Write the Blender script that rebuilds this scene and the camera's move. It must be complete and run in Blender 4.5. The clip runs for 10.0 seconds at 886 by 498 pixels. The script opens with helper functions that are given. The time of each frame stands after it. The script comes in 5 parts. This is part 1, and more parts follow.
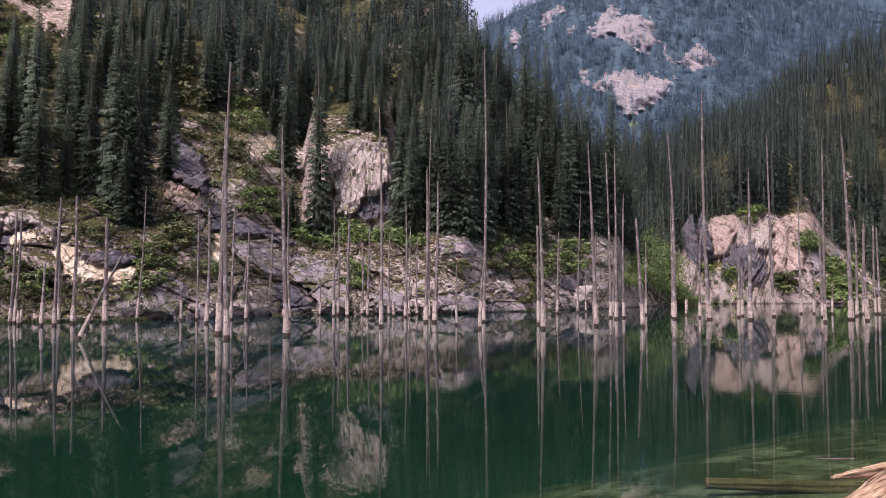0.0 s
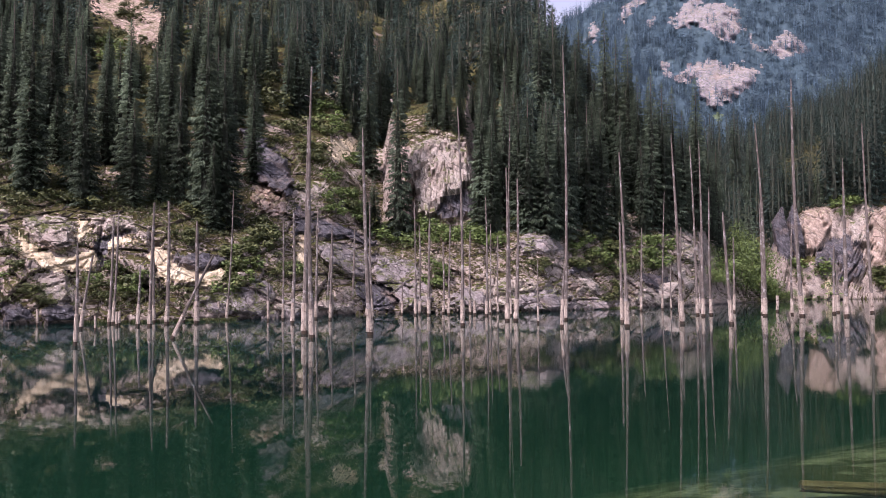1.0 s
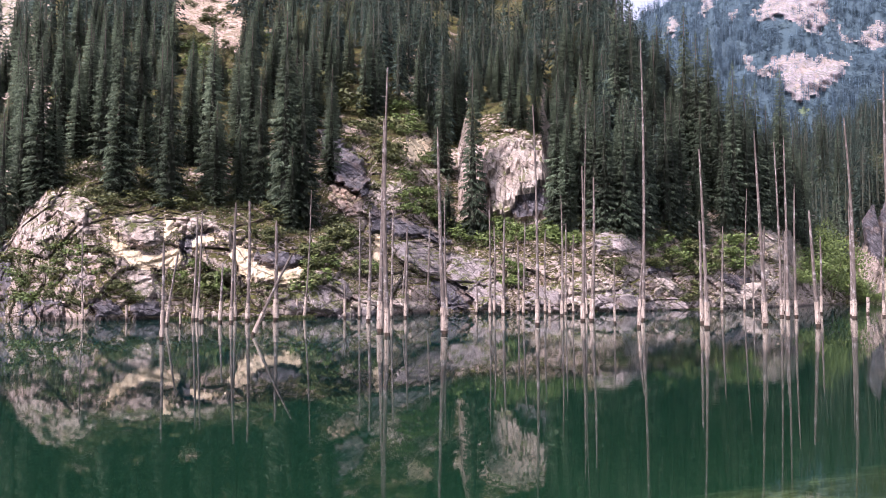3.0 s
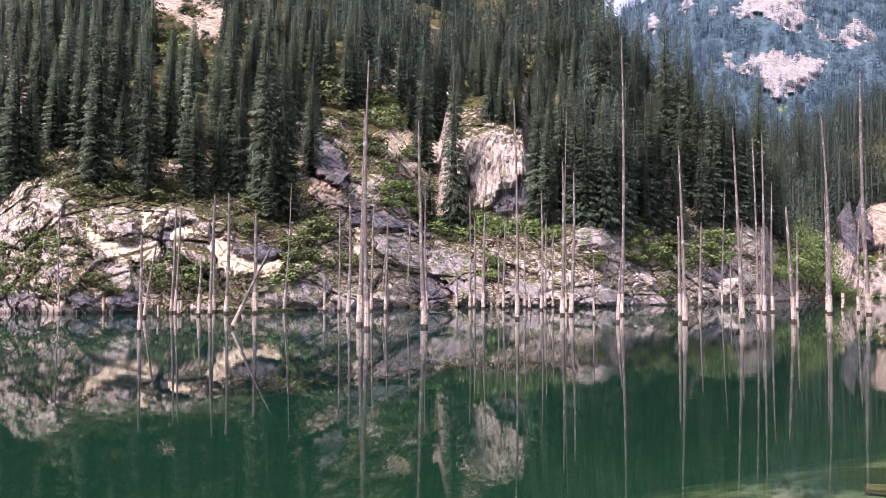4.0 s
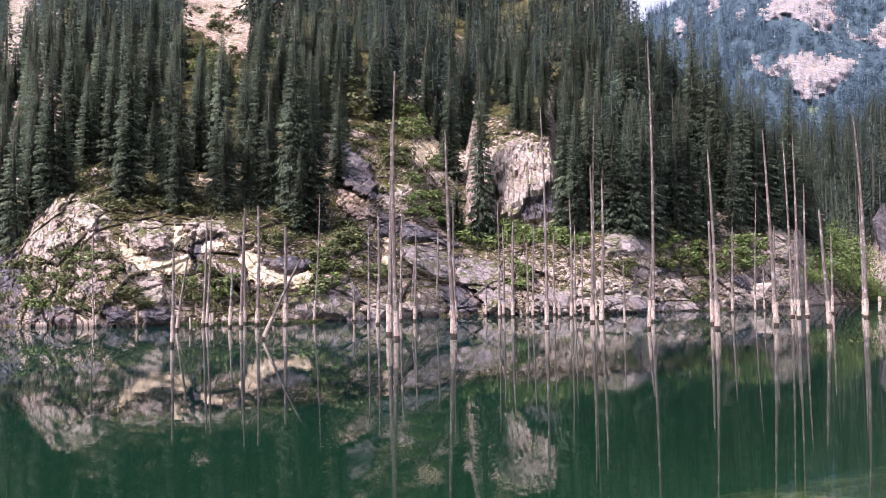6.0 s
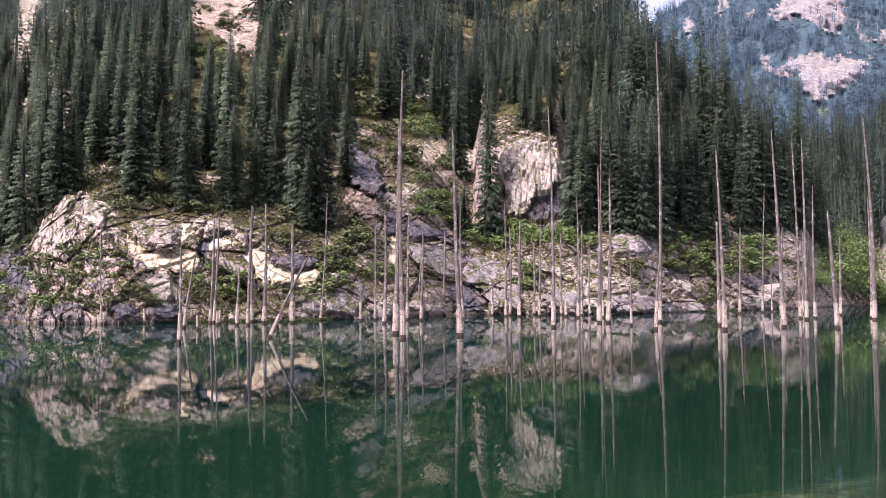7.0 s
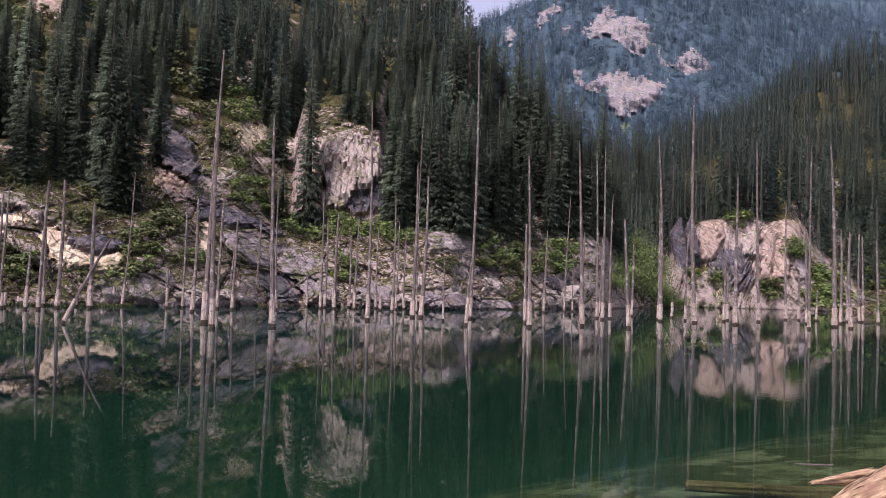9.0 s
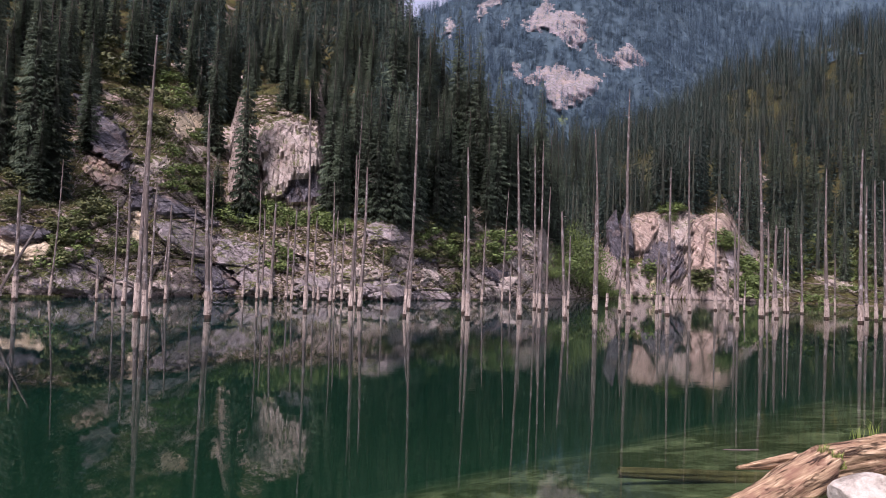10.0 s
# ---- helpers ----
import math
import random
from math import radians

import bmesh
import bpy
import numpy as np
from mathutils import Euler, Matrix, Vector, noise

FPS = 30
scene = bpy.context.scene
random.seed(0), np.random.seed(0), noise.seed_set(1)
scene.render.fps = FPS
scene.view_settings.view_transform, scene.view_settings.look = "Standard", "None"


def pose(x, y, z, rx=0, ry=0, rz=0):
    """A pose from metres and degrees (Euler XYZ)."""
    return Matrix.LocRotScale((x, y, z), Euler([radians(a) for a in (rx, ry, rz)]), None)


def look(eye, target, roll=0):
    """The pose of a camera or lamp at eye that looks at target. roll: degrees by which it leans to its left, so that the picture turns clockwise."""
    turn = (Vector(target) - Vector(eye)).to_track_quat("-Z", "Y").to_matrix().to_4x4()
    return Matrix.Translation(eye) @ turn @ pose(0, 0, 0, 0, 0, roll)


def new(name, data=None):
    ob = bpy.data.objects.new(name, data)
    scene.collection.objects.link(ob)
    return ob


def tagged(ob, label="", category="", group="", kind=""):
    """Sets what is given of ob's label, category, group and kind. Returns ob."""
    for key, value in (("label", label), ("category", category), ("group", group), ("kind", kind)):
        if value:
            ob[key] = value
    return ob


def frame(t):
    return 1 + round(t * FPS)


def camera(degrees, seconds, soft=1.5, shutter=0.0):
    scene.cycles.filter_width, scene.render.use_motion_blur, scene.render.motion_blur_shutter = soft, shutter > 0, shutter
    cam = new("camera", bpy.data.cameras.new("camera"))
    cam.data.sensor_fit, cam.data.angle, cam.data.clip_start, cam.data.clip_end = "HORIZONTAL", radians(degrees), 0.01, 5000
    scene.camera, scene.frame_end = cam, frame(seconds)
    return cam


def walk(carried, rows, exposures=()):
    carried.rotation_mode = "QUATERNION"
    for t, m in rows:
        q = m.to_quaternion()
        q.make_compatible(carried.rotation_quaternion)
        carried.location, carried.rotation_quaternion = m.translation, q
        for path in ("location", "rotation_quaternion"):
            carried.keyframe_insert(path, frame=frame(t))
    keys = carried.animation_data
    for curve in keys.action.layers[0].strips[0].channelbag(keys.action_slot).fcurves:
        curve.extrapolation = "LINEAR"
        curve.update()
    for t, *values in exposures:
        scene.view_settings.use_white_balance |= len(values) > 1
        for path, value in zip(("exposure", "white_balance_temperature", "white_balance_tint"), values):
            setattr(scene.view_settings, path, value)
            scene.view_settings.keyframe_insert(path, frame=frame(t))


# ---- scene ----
# ---------------------------------------------------------------- camera
EYE = 3.0
cam = camera(56.9, 10.0, soft=0.8)
ROWS = [
    (0.0, 93.130, 0.000, -0.004),
    (0.5, 92.992, 0.297, 2.264),
    (1.0, 93.060, 0.530, 5.659),
    (1.5, 93.239, 0.481, 8.817),
    (2.0, 93.217, 0.535, 10.636),
    (2.2, 93.184, 0.402, 11.154),
    (3.3, 92.798, -0.131, 10.512),
    (3.5, 92.632, -0.239, 10.071),
    (4.0, 92.599, -0.115, 9.482),
    (4.5, 92.827, -0.044, 9.309),
    (5.0, 93.044, 0.147, 9.894),
    (5.5, 93.165, 0.353, 10.705),
    (6.0, 93.235, 0.683, 11.510),
    (6.2, 93.238, 0.782, 11.872),
    (7.3, 93.148, 0.006, 11.701),
    (7.5, 93.114, -0.103, 10.953),
    (8.0, 93.204, -0.477, 6.698),
    (8.5, 93.263, -1.016, 1.422),
    (9.0, 92.842, -1.739, -0.891),
    (9.5, 92.394, -2.086, -2.690),
    (10.0, 92.354, -1.750, -5.182),
]
EXPOSURES = [(0.0, 1.06, 5750, 35), (2.0, 1.47, 5750, 32), (4.5, 1.84, 5750, 33), (6.0, 1.73, 5750, 33), (7.5, 1.55, 5750, 32), (8.5, 1.08, 5750, 35), (10.0, 0.94, 5750, 35)]
walk(cam, [(t, pose(0.0, 0.0, EYE, rx, ry, rz)) for t, rx, ry, rz in ROWS], EXPOSURES)

# ---------------------------------------------------------------- light: bright overcast sky
world = bpy.data.worlds.new("world")
scene.world = world
world.use_nodes = True
wn, wl = world.node_tree.nodes, world.node_tree.links
sky = wn.new("ShaderNodeTexSky")
sky.sky_type = 'NISHITA'
sky.sun_disc = False
sky.sun_elevation, sky.sun_rotation = radians(52), radians(-145)
sky.dust_density, sky.air_density, sky.ozone_density = 5.0, 1.0, 1.0
veil = wn.new("ShaderNodeHueSaturation")
veil.inputs["Saturation"].default_value = 0.3
wl.new(sky.outputs[0], veil.inputs["Color"])
wl.new(veil.outputs[0], wn["Background"].inputs[0])
wn["Background"].inputs[1].default_value = 0.11
sun = new("sun", bpy.data.lights.new("sun", 'SUN'))
sun.data.energy, sun.data.angle, sun.data.color = 2.7, radians(12), (1.0, 0.88, 0.73)
sun.matrix_world = look((-40.0, -57.0, 89.0), (0, 0, 0))


# ---------------------------------------------------------------- material helpers
class Mat:
    """A node material under construction."""

    def __init__(self, name, rough=0.9, spec=0.2):
        self.m = bpy.data.materials.new(name)
        self.m.use_nodes = True
        self.n, self.l = self.m.node_tree.nodes, self.m.node_tree.links
        self.b = self.n["Principled BSDF"]
        self.b.inputs["Roughness"].default_value = rough
        self.b.inputs["Specular IOR Level"].default_value = spec
        self.tc = self.n.new("ShaderNodeTexCoord")
        self.geo = self.n.new("ShaderNodeNewGeometry")

    def put(self, value, socket):
        if isinstance(value, (int, float)):
            socket.default_value = value
        elif isinstance(value, tuple):
            socket.default_value = (*value, 1.0) if len(value) == 3 and socket.type == 'RGBA' else value
        else:
            self.l.new(value, socket)

    def coords(self, scale=(1, 1, 1), rot=(0, 0, 0), world_space=True):
        source = self.geo.outputs["Position"] if world_space else self.tc.outputs["Object"]
        for key, value in (("Rotation", [radians(a) for a in rot]), ("Scale", scale)):
            mp = self.n.new("ShaderNodeMapping")
            mp.inputs[key].default_value = value
            self.l.new(source, mp.inputs[0])
            source = mp.outputs[0]
        return source

    def noise(self, scale, detail=5, rough=0.6, vec=None, dist=0.0):
        nd = self.n.new("ShaderNodeTexNoise")
        nd.inputs["Scale"].default_value = scale
        nd.inputs["Detail"].default_value = detail
        nd.inputs["Roughness"].default_value = rough
        nd.inputs["Distortion"].default_value = dist
        self.l.new(vec if vec else self.coords(), nd.inputs["Vector"])
        return nd.outputs["Fac"]

    def cells(self, scale, vec=None, feature='DISTANCE_TO_EDGE'):
        nd = self.n.new("ShaderNodeTexVoronoi")
        nd.feature = feature
        nd.inputs["Scale"].default_value = scale
        self.l.new(vec if vec else self.coords(), nd.inputs["Vector"])
        return nd.outputs["Distance"]

    def warped(self, vec, scale, amount):
        nd = self.n.new("ShaderNodeTexNoise")
        nd.inputs["Scale"].default_value = scale
        self.l.new(vec, nd.inputs["Vector"])
        ad = self.n.new("ShaderNodeVectorMath")
        ad.operation = 'MULTIPLY_ADD'
        self.l.new(nd.outputs["Color"], ad.inputs[0])
        ad.inputs[1].default_value = (amount, amount, amount)
        self.l.new(vec, ad.inputs[2])
        return ad.outputs[0]

    def ramp(self, fac, *stops):
        r = self.n.new("ShaderNodeValToRGB")
        while len(r.color_ramp.elements) < len(stops):
            r.color_ramp.elements.new(0.5)
        for e, (p, c) in zip(r.color_ramp.elements, stops):
            e.position = p
            e.color = (c, c, c, 1) if isinstance(c, (int, float)) else (*c, 1)
        self.l.new(fac, r.inputs[0])
        return r.outputs[0]

    def mix(self, fac, a, b, blend='MIX'):
        nd = self.n.new("ShaderNodeMix")
        nd.data_type, nd.blend_type = 'RGBA', blend
        self.put(fac, nd.inputs[0])
        self.put(a, nd.inputs[6])
        self.put(b, nd.inputs[7])
        return nd.outputs[2]

    def math(self, op, a, b=0.0):
        nd = self.n.new("ShaderNodeMath")
        nd.operation = op
        self.put(a, nd.inputs[0])
        self.put(b, nd.inputs[1])
        return nd.outputs[0]

    def bump(self, height, strength=0.6, distance=0.1):
        nd = self.n.new("ShaderNodeBump")
        nd.inputs["Strength"].default_value = strength
        nd.inputs["Distance"].default_value = distance
        self.l.new(height, nd.inputs["Height"])
        self.l.new(nd.outputs[0], self.b.inputs["Normal"])

    def done(self, colour, rough=None):
        self.put(colour, self.b.inputs["Base Color"])
        if rough is not None:
            self.put(rough, self.b.inputs["Roughness"])
        return self.m


def rock_colour(k, low, mid, high, size=1.0, cracked=0.65):
    """Banded limestone, streaked and cracked along tilted beds."""
    tilt = (10, -38, 8)
    band = k.noise(0.8 * size, 8, 0.7, k.coords((0.5, 0.8, 2.4), tilt))
    grain = k.noise(2.2 * size, 8, 0.72)
    fine = k.noise(7.0 * size, 7, 0.78)
    streak = k.noise(0.9 * size, 7, 0.65, k.coords((1.8, 1.8, 0.3), (8, 6, 0)))
    c = k.ramp(k.math('ADD', k.math('MULTIPLY', band, 0.6), k.math('MULTIPLY', grain, 0.4)), (0.36, low), (0.50, mid), (0.64, high))
    c = k.mix(k.ramp(k.noise(0.3 * size, 5, 0.6), (0.5, 0.0), (0.68, 0.45)), c, (0.40, 0.29, 0.23))
    c = k.mix(k.ramp(streak, (0.57, 0.0), (0.70, 0.55)), c, tuple(v * 0.4 for v in low))
    crack = k.ramp(k.cells(0.30 * size, k.warped(k.coords((0.55, 0.5, 1.3), tilt), 0.8 * size, 1.2)), (0.0, 1.0), (0.024, 0.0))
    crack2 = k.math('MULTIPLY', k.ramp(k.cells(1.1 * size, k.warped(k.coords((0.6, 0.6, 1.5), tilt), 1.6 * size, 0.8)), (0.0, 0.8), (0.04, 0.0)), k.ramp(grain, (0.45, 0.0), (0.6, 1.0)))
    crack = k.math('MAXIMUM', crack, crack2)
    crack = k.math('MULTIPLY', crack, cracked)
    c = k.mix(crack, c, (0.03, 0.026, 0.026))
    c = k.mix(0.5, c, k.ramp(fine, (0.38, 0.55), (0.58, 1.0)), 'MULTIPLY')
    pos = k.n.new("ShaderNodeSeparateXYZ")
    k.l.new(k.geo.outputs["Position"], pos.inputs[0])
    wet = k.ramp(k.math('ADD', pos.outputs[2], k.math('MULTIPLY', grain, 0.9)), (0.55, 0.75), (1.0, 0.0))
    c = k.mix(wet, c, (0.045, 0.036, 0.032))
    return c, k.math('ADD', k.math('ADD', k.math('MULTIPLY', grain, 0.35), k.math('MULTIPLY', band, 0.8)), k.math('SUBTRACT', k.math('MULTIPLY', fine, 0.25), k.math('MULTIPLY', crack, 0.6)))


def make_rock(name, low, mid, high, size=1.0, mossy=1.0, cracked=0.65):
    k = Mat(name, 0.92, 0.15)
    c, h = rock_colour(k, low, mid, high, size, cracked)
    moss = k.ramp(k.noise(0.5, 7, 0.72), (0.47, 0.0), (0.56, 1.0))
    up = k.n.new("ShaderNodeSeparateXYZ")
    k.l.new(k.geo.outputs["Normal"], up.inputs[0])
    flat = k.ramp(up.outputs[2], (0.40, 0.0), (0.70, 1.0))
    green = k.ramp(k.noise(2.5, 4, 0.7), (0.35, (0.045, 0.05, 0.018)), (0.65, (0.13, 0.14, 0.04)))
    c = k.mix(k.math('MULTIPLY', k.math('MULTIPLY', moss, flat), mossy), c, green)
    k.bump(h, 1.0, 0.8)
    return k.done(c)


# Slope colour is shifted to blue, so the distance haze is painted in.
def make_hazed_slope():
    k = Mat("hazed_slope", 0.95, 0.1)
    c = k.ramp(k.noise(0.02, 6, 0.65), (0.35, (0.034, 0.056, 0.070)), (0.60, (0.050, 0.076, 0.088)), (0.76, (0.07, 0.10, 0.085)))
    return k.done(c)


def make_shore_stone():
    k = Mat("pale_boulder_stone", 0.85, 0.2)
    blot, fine = k.noise(3.5, 7, 0.65), k.noise(22.0, 6, 0.7)
    c = k.ramp(blot, (0.35, (0.20, 0.175, 0.135)), (0.5, (0.40, 0.365, 0.295)), (0.68, (0.56, 0.53, 0.45)))
    c = k.mix(0.4, c, k.ramp(fine, (0.3, 0.4), (0.7, 1.0)), 'MULTIPLY')
    k.bump(k.math('ADD', blot, k.math('MULTIPLY', fine, 0.3)), 0.8, 0.08)
    return k.done(c)


def make_ground():
    k = Mat("hillside", 0.95, 0.1)
    c, h = rock_colour(k, (0.14, 0.112, 0.092), (0.32, 0.264, 0.223), (0.48, 0.41, 0.35))
    up = k.n.new("ShaderNodeSeparateXYZ")
    k.l.new(k.geo.outputs["Normal"], up.inputs[0])
    patch = k.noise(0.16, 7, 0.68)
    lush = k.ramp(k.noise(0.45, 6, 0.7), (0.32, (0.026, 0.021, 0.011)), (0.46, (0.058, 0.050, 0.019)), (0.6, (0.085, 0.085, 0.026)), (0.75, (0.14, 0.135, 0.042)))
    lush = k.mix(0.6, lush, k.ramp(k.noise(3.5, 5, 0.7), (0.3, 0.3), (0.7, 1.2)), 'MULTIPLY')
    grow = k.math('ADD', up.outputs[2], k.math('MULTIPLY', k.math('SUBTRACT', patch, 0.5), 1.2))
    grow = k.ramp(grow, (0.63, 0.0), (0.75, 1.0))
    k.bump(h, 0.9, 0.6)
    return k.done(k.mix(grow, c, lush))


def make_needles(name, dark, light):
    k = Mat(name, 0.8, 0.15)
    oi = k.n.new("ShaderNodeObjectInfo")
    c = k.mix(k.math('POWER', k.geo.outputs["Random Per Island"], 1.4), dark, light)
    c = k.mix(k.math('MULTIPLY', oi.outputs["Random"], 0.28), c, (0.042, 0.048, 0.030))
    c = k.mix(k.ramp(k.noise(0.05, 3, 0.5), (0.4, 0.0), (0.7, 0.5)), c, dark)
    c = k.mix(0.75, c, k.ramp(k.noise(5.0, 4, 0.75), (0.35, 0.6), (0.65, 1.35)), 'MULTIPLY')
    own = k.math('ADD', k.math('MULTIPLY', oi.outputs["Random"], 0.75), 0.62)
    c = k.mix(1.0, c, own, 'MULTIPLY')
    c = k.mix(1.0, c, k.ramp(k.noise(0.16, 2, 0.5), (0.36, 0.62), (0.62, 1.35)), 'MULTIPLY')
    k.done(c)
    glow = k.n.new("ShaderNodeBsdfTranslucent")
    k.put(c, glow.inputs["Color"])
    both = k.n.new("ShaderNodeMixShader")
    both.inputs[0].default_value = 0.42
    k.l.new(k.b.outputs[0], both.inputs[1])
    k.l.new(glow.outputs[0], both.inputs[2])
    k.l.new(both.outputs[0], k.n["Material Output"].inputs["Surface"])
    return k.m


def make_leaves(name, dark, light):
    k = Mat(name, 0.6, 0.3)
    c = k.mix(k.geo.outputs["Random Per Island"], dark, light)
    c = k.mix(k.ramp(k.noise(0.9, 3, 0.5), (0.4, 0.0), (0.7, 0.7)), c, dark)
    return k.done(c)


def make_bark(name, dark, light, fine=14.0, pale=None, span=(0.3, 0.68), spots=1.4):
    k = Mat(name, 0.9, 0.15)
    along = k.noise(fine, 7, 0.7, k.coords((1, 1, 0.12), world_space=False))
    blot = k.noise(2.2, 6, 0.7, k.coords((1, 1, 0.5)))
    c = k.ramp(along, (span[0], dark), (span[1], light))
    c = k.mix(k.ramp(blot, (0.45, 0.0), (0.65, 0.6)), c, dark)
    if pale:
        c = k.mix(k.ramp(k.noise(spots, 6, 0.75), (0.54, 0.0), (0.60, 0.85)), c, pale)
    k.bump(along, 0.7, 0.06)
    return k.done(c)


def make_log_wood():
    k = Mat("weathered_red_brown_log", 0.85, 0.2)
    split = k.noise(8.0, 8, 0.75, k.coords((1, 1, 0.13), world_space=False), 0.8)
    grain = k.noise(26.0, 6, 0.7, k.coords((1, 1, 0.07), world_space=False))
    blot = k.noise(2.4, 6, 0.65, k.coords((1, 1, 0.6), world_space=False))
    c = k.ramp(grain, (0.36, (0.12, 0.076, 0.043)), (0.52, (0.30, 0.205, 0.115)), (0.66, (0.47, 0.36, 0.225)))
    c = k.mix(k.ramp(blot, (0.46, 0.0), (0.62, 0.8)), c, (0.17, 0.092, 0.058))
    dark = k.ramp(split, (0.37, 1.0), (0.46, 0.0))
    c = k.mix(k.math('MULTIPLY', dark, 0.9), c, (0.022, 0.012, 0.008))
    k.bump(k.math('SUBTRACT', k.math('MULTIPLY', grain, 0.3), dark), 1.0, 0.05)
    return k.done(c)


def make_water():
    k = Mat("lake_water", 0.02, 0.5)
    ripple = k.noise(2.4, 3, 0.55, k.coords((0.28, 1.2, 1.0)))
    swell = k.noise(0.12, 2, 0.5, k.coords((0.5, 1.0, 1.0)))
    fleck = k.ramp(k.noise(0.035, 3, 0.5), (0.42, 0.12), (0.62, 1.0))
    h = k.math('ADD', k.math('MULTIPLY', k.math('MULTIPLY', ripple, fleck), 0.0056), k.math('MULTIPLY', swell, 0.008))
    bp = k.n.new("ShaderNodeBump")
    bp.inputs["Strength"].default_value, bp.inputs["Distance"].default_value = 0.35, 1.0
    k.l.new(h, bp.inputs["Height"])
    gloss = k.n.new("ShaderNodeBsdfGlossy")
    gloss.inputs["Roughness"].default_value = 0.0
    k.l.new(bp.outputs[0], gloss.inputs["Normal"])
    clear = k.n.new("ShaderNodeBsdfTransparent")
    clear.inputs["Color"].default_value = (0.71, 0.80, 0.59, 1)
    murk = k.n.new("ShaderNodeBsdfDiffuse")
    murk.inputs["Color"].default_value = (0.006, 0.062, 0.057, 1)
    body = k.n.new("ShaderNodeMixShader")
    pos = k.n.new("ShaderNodeSeparateXYZ")
    k.l.new(k.geo.outputs["Position"], pos.inputs[0])
    out_x = k.math('MULTIPLY', k.math('SUBTRACT', pos.outputs[0], 6.6), 0.64)
    offshore = k.math('SUBTRACT', k.math('MULTIPLY', k.math('SUBTRACT', pos.outputs[1], 10.7), 0.77), out_x)
    k.l.new(k.ramp(k.math('DIVIDE', offshore, 45.0), (0.0, 0.02), (0.2, 0.05), (0.5, 0.11), (0.95, 0.34)), body.inputs[0])
    k.l.new(clear.outputs[0], body.inputs[1])
    k.l.new(murk.outputs[0], body.inputs[2])
    fr = k.n.new("ShaderNodeFresnel")
    fr.inputs["IOR"].default_value = 1.33
    k.l.new(bp.outputs[0], fr.inputs["Normal"])
    out = k.n.new("ShaderNodeMixShader")
    k.l.new(fr.outputs[0], out.inputs[0])
    k.l.new(body.outputs[0], out.inputs[1])
    k.l.new(gloss.outputs[0], out.inputs[2])
    k.l.new(out.outputs[0], k.n["Material Output"].inputs["Surface"])
    return k.m


def make_bed():
    k = Mat("lake_bed", 0.95, 0.1)
    c = k.ramp(k.noise(0.9, 6, 0.65, k.coords((0.9, 0.7, 1))), (0.36, (0.045, 0.054, 0.030)), (0.5, (0.12, 0.135, 0.092)), (0.68, (0.25, 0.265, 0.20)))
    c = k.mix(k.ramp(k.noise(0.8, 5, 0.65, k.coords((0.9, 0.6, 1))), (0.44, 0.0), (0.54, 0.92)), c, (0.026, 0.034, 0.012))
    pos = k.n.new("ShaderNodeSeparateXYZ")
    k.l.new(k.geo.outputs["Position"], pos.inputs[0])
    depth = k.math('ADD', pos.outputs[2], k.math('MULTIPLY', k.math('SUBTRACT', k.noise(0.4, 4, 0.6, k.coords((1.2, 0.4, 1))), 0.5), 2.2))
    # Bed colour darkens with depth, painting in the light lost in the water.
    depth_dim = k.ramp(k.math('MULTIPLY', depth, -0.5), (0.15, 0.0), (0.8, 1.0))
    c = k.mix(depth_dim, c, (0.008, 0.034, 0.024))
    k.bump(k.noise(3.0, 5), 0.5, 0.1)
    return k.done(c)


GROUND = make_ground()
HAZED_SLOPE = make_hazed_slope()
ROCKS = {
    'grey': make_rock("grey_limestone", (0.13, 0.112, 0.105), (0.30, 0.262, 0.25), (0.44, 0.392, 0.372)),
    'pale': make_rock("pale_limestone", (0.23, 0.188, 0.155), (0.455, 0.388, 0.33), (0.61, 0.54, 0.47)),
    'cream': make_rock("cream_limestone", (0.52, 0.40, 0.25), (0.74, 0.61, 0.41), (0.82, 0.72, 0.53), 0.7, 0.2),
    # Dark slate; also paints the shade on two of the patches.
    'dark': make_rock("slate_grey_and_shaded_limestone", (0.035, 0.033, 0.036), (0.105, 0.098, 0.106), (0.25, 0.235, 0.25), 1.0, 0.1),
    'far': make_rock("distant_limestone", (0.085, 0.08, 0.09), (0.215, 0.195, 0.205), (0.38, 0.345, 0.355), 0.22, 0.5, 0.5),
    'meadow': make_leaves("alpine_meadow", (0.075, 0.105, 0.05), (0.115, 0.15, 0.07)),
    'rose': make_rock("rose_limestone", (0.20, 0.148, 0.118), (0.40, 0.300, 0.235), (0.55, 0.46, 0.385), 0.6, 0.6),
}
NEEDLES = make_needles("spruce_needles", (0.044, 0.062, 0.041), (0.128, 0.162, 0.102))
# Darker, cooler copy of the needles: shade painted into valley and upper woods.
NEEDLES_SHADED = make_needles("shaded_spruce_needles", (0.026, 0.044, 0.037), (0.088, 0.124, 0.098))
# Blue needle colour: air haze painted into the far woods.
NEEDLES_HAZED = make_needles("hazed_spruce_needles", (0.052, 0.086, 0.116), (0.104, 0.156, 0.194))
LEAVES = make_leaves("shrub_leaves", (0.045, 0.070, 0.018), (0.15, 0.20, 0.05))
HERBS = make_leaves("ledge_herbs", (0.028, 0.038, 0.012), (0.115, 0.122, 0.036))
# Inner twigs coloured near black, with the crown's inside shade painted in.
SHADED_TWIGS = make_bark("shaded_inner_twigs", (0.018, 0.022, 0.015), (0.044, 0.046, 0.032))
BARK = make_bark("spruce_bark", (0.05, 0.04, 0.035), (0.15, 0.12, 0.10))
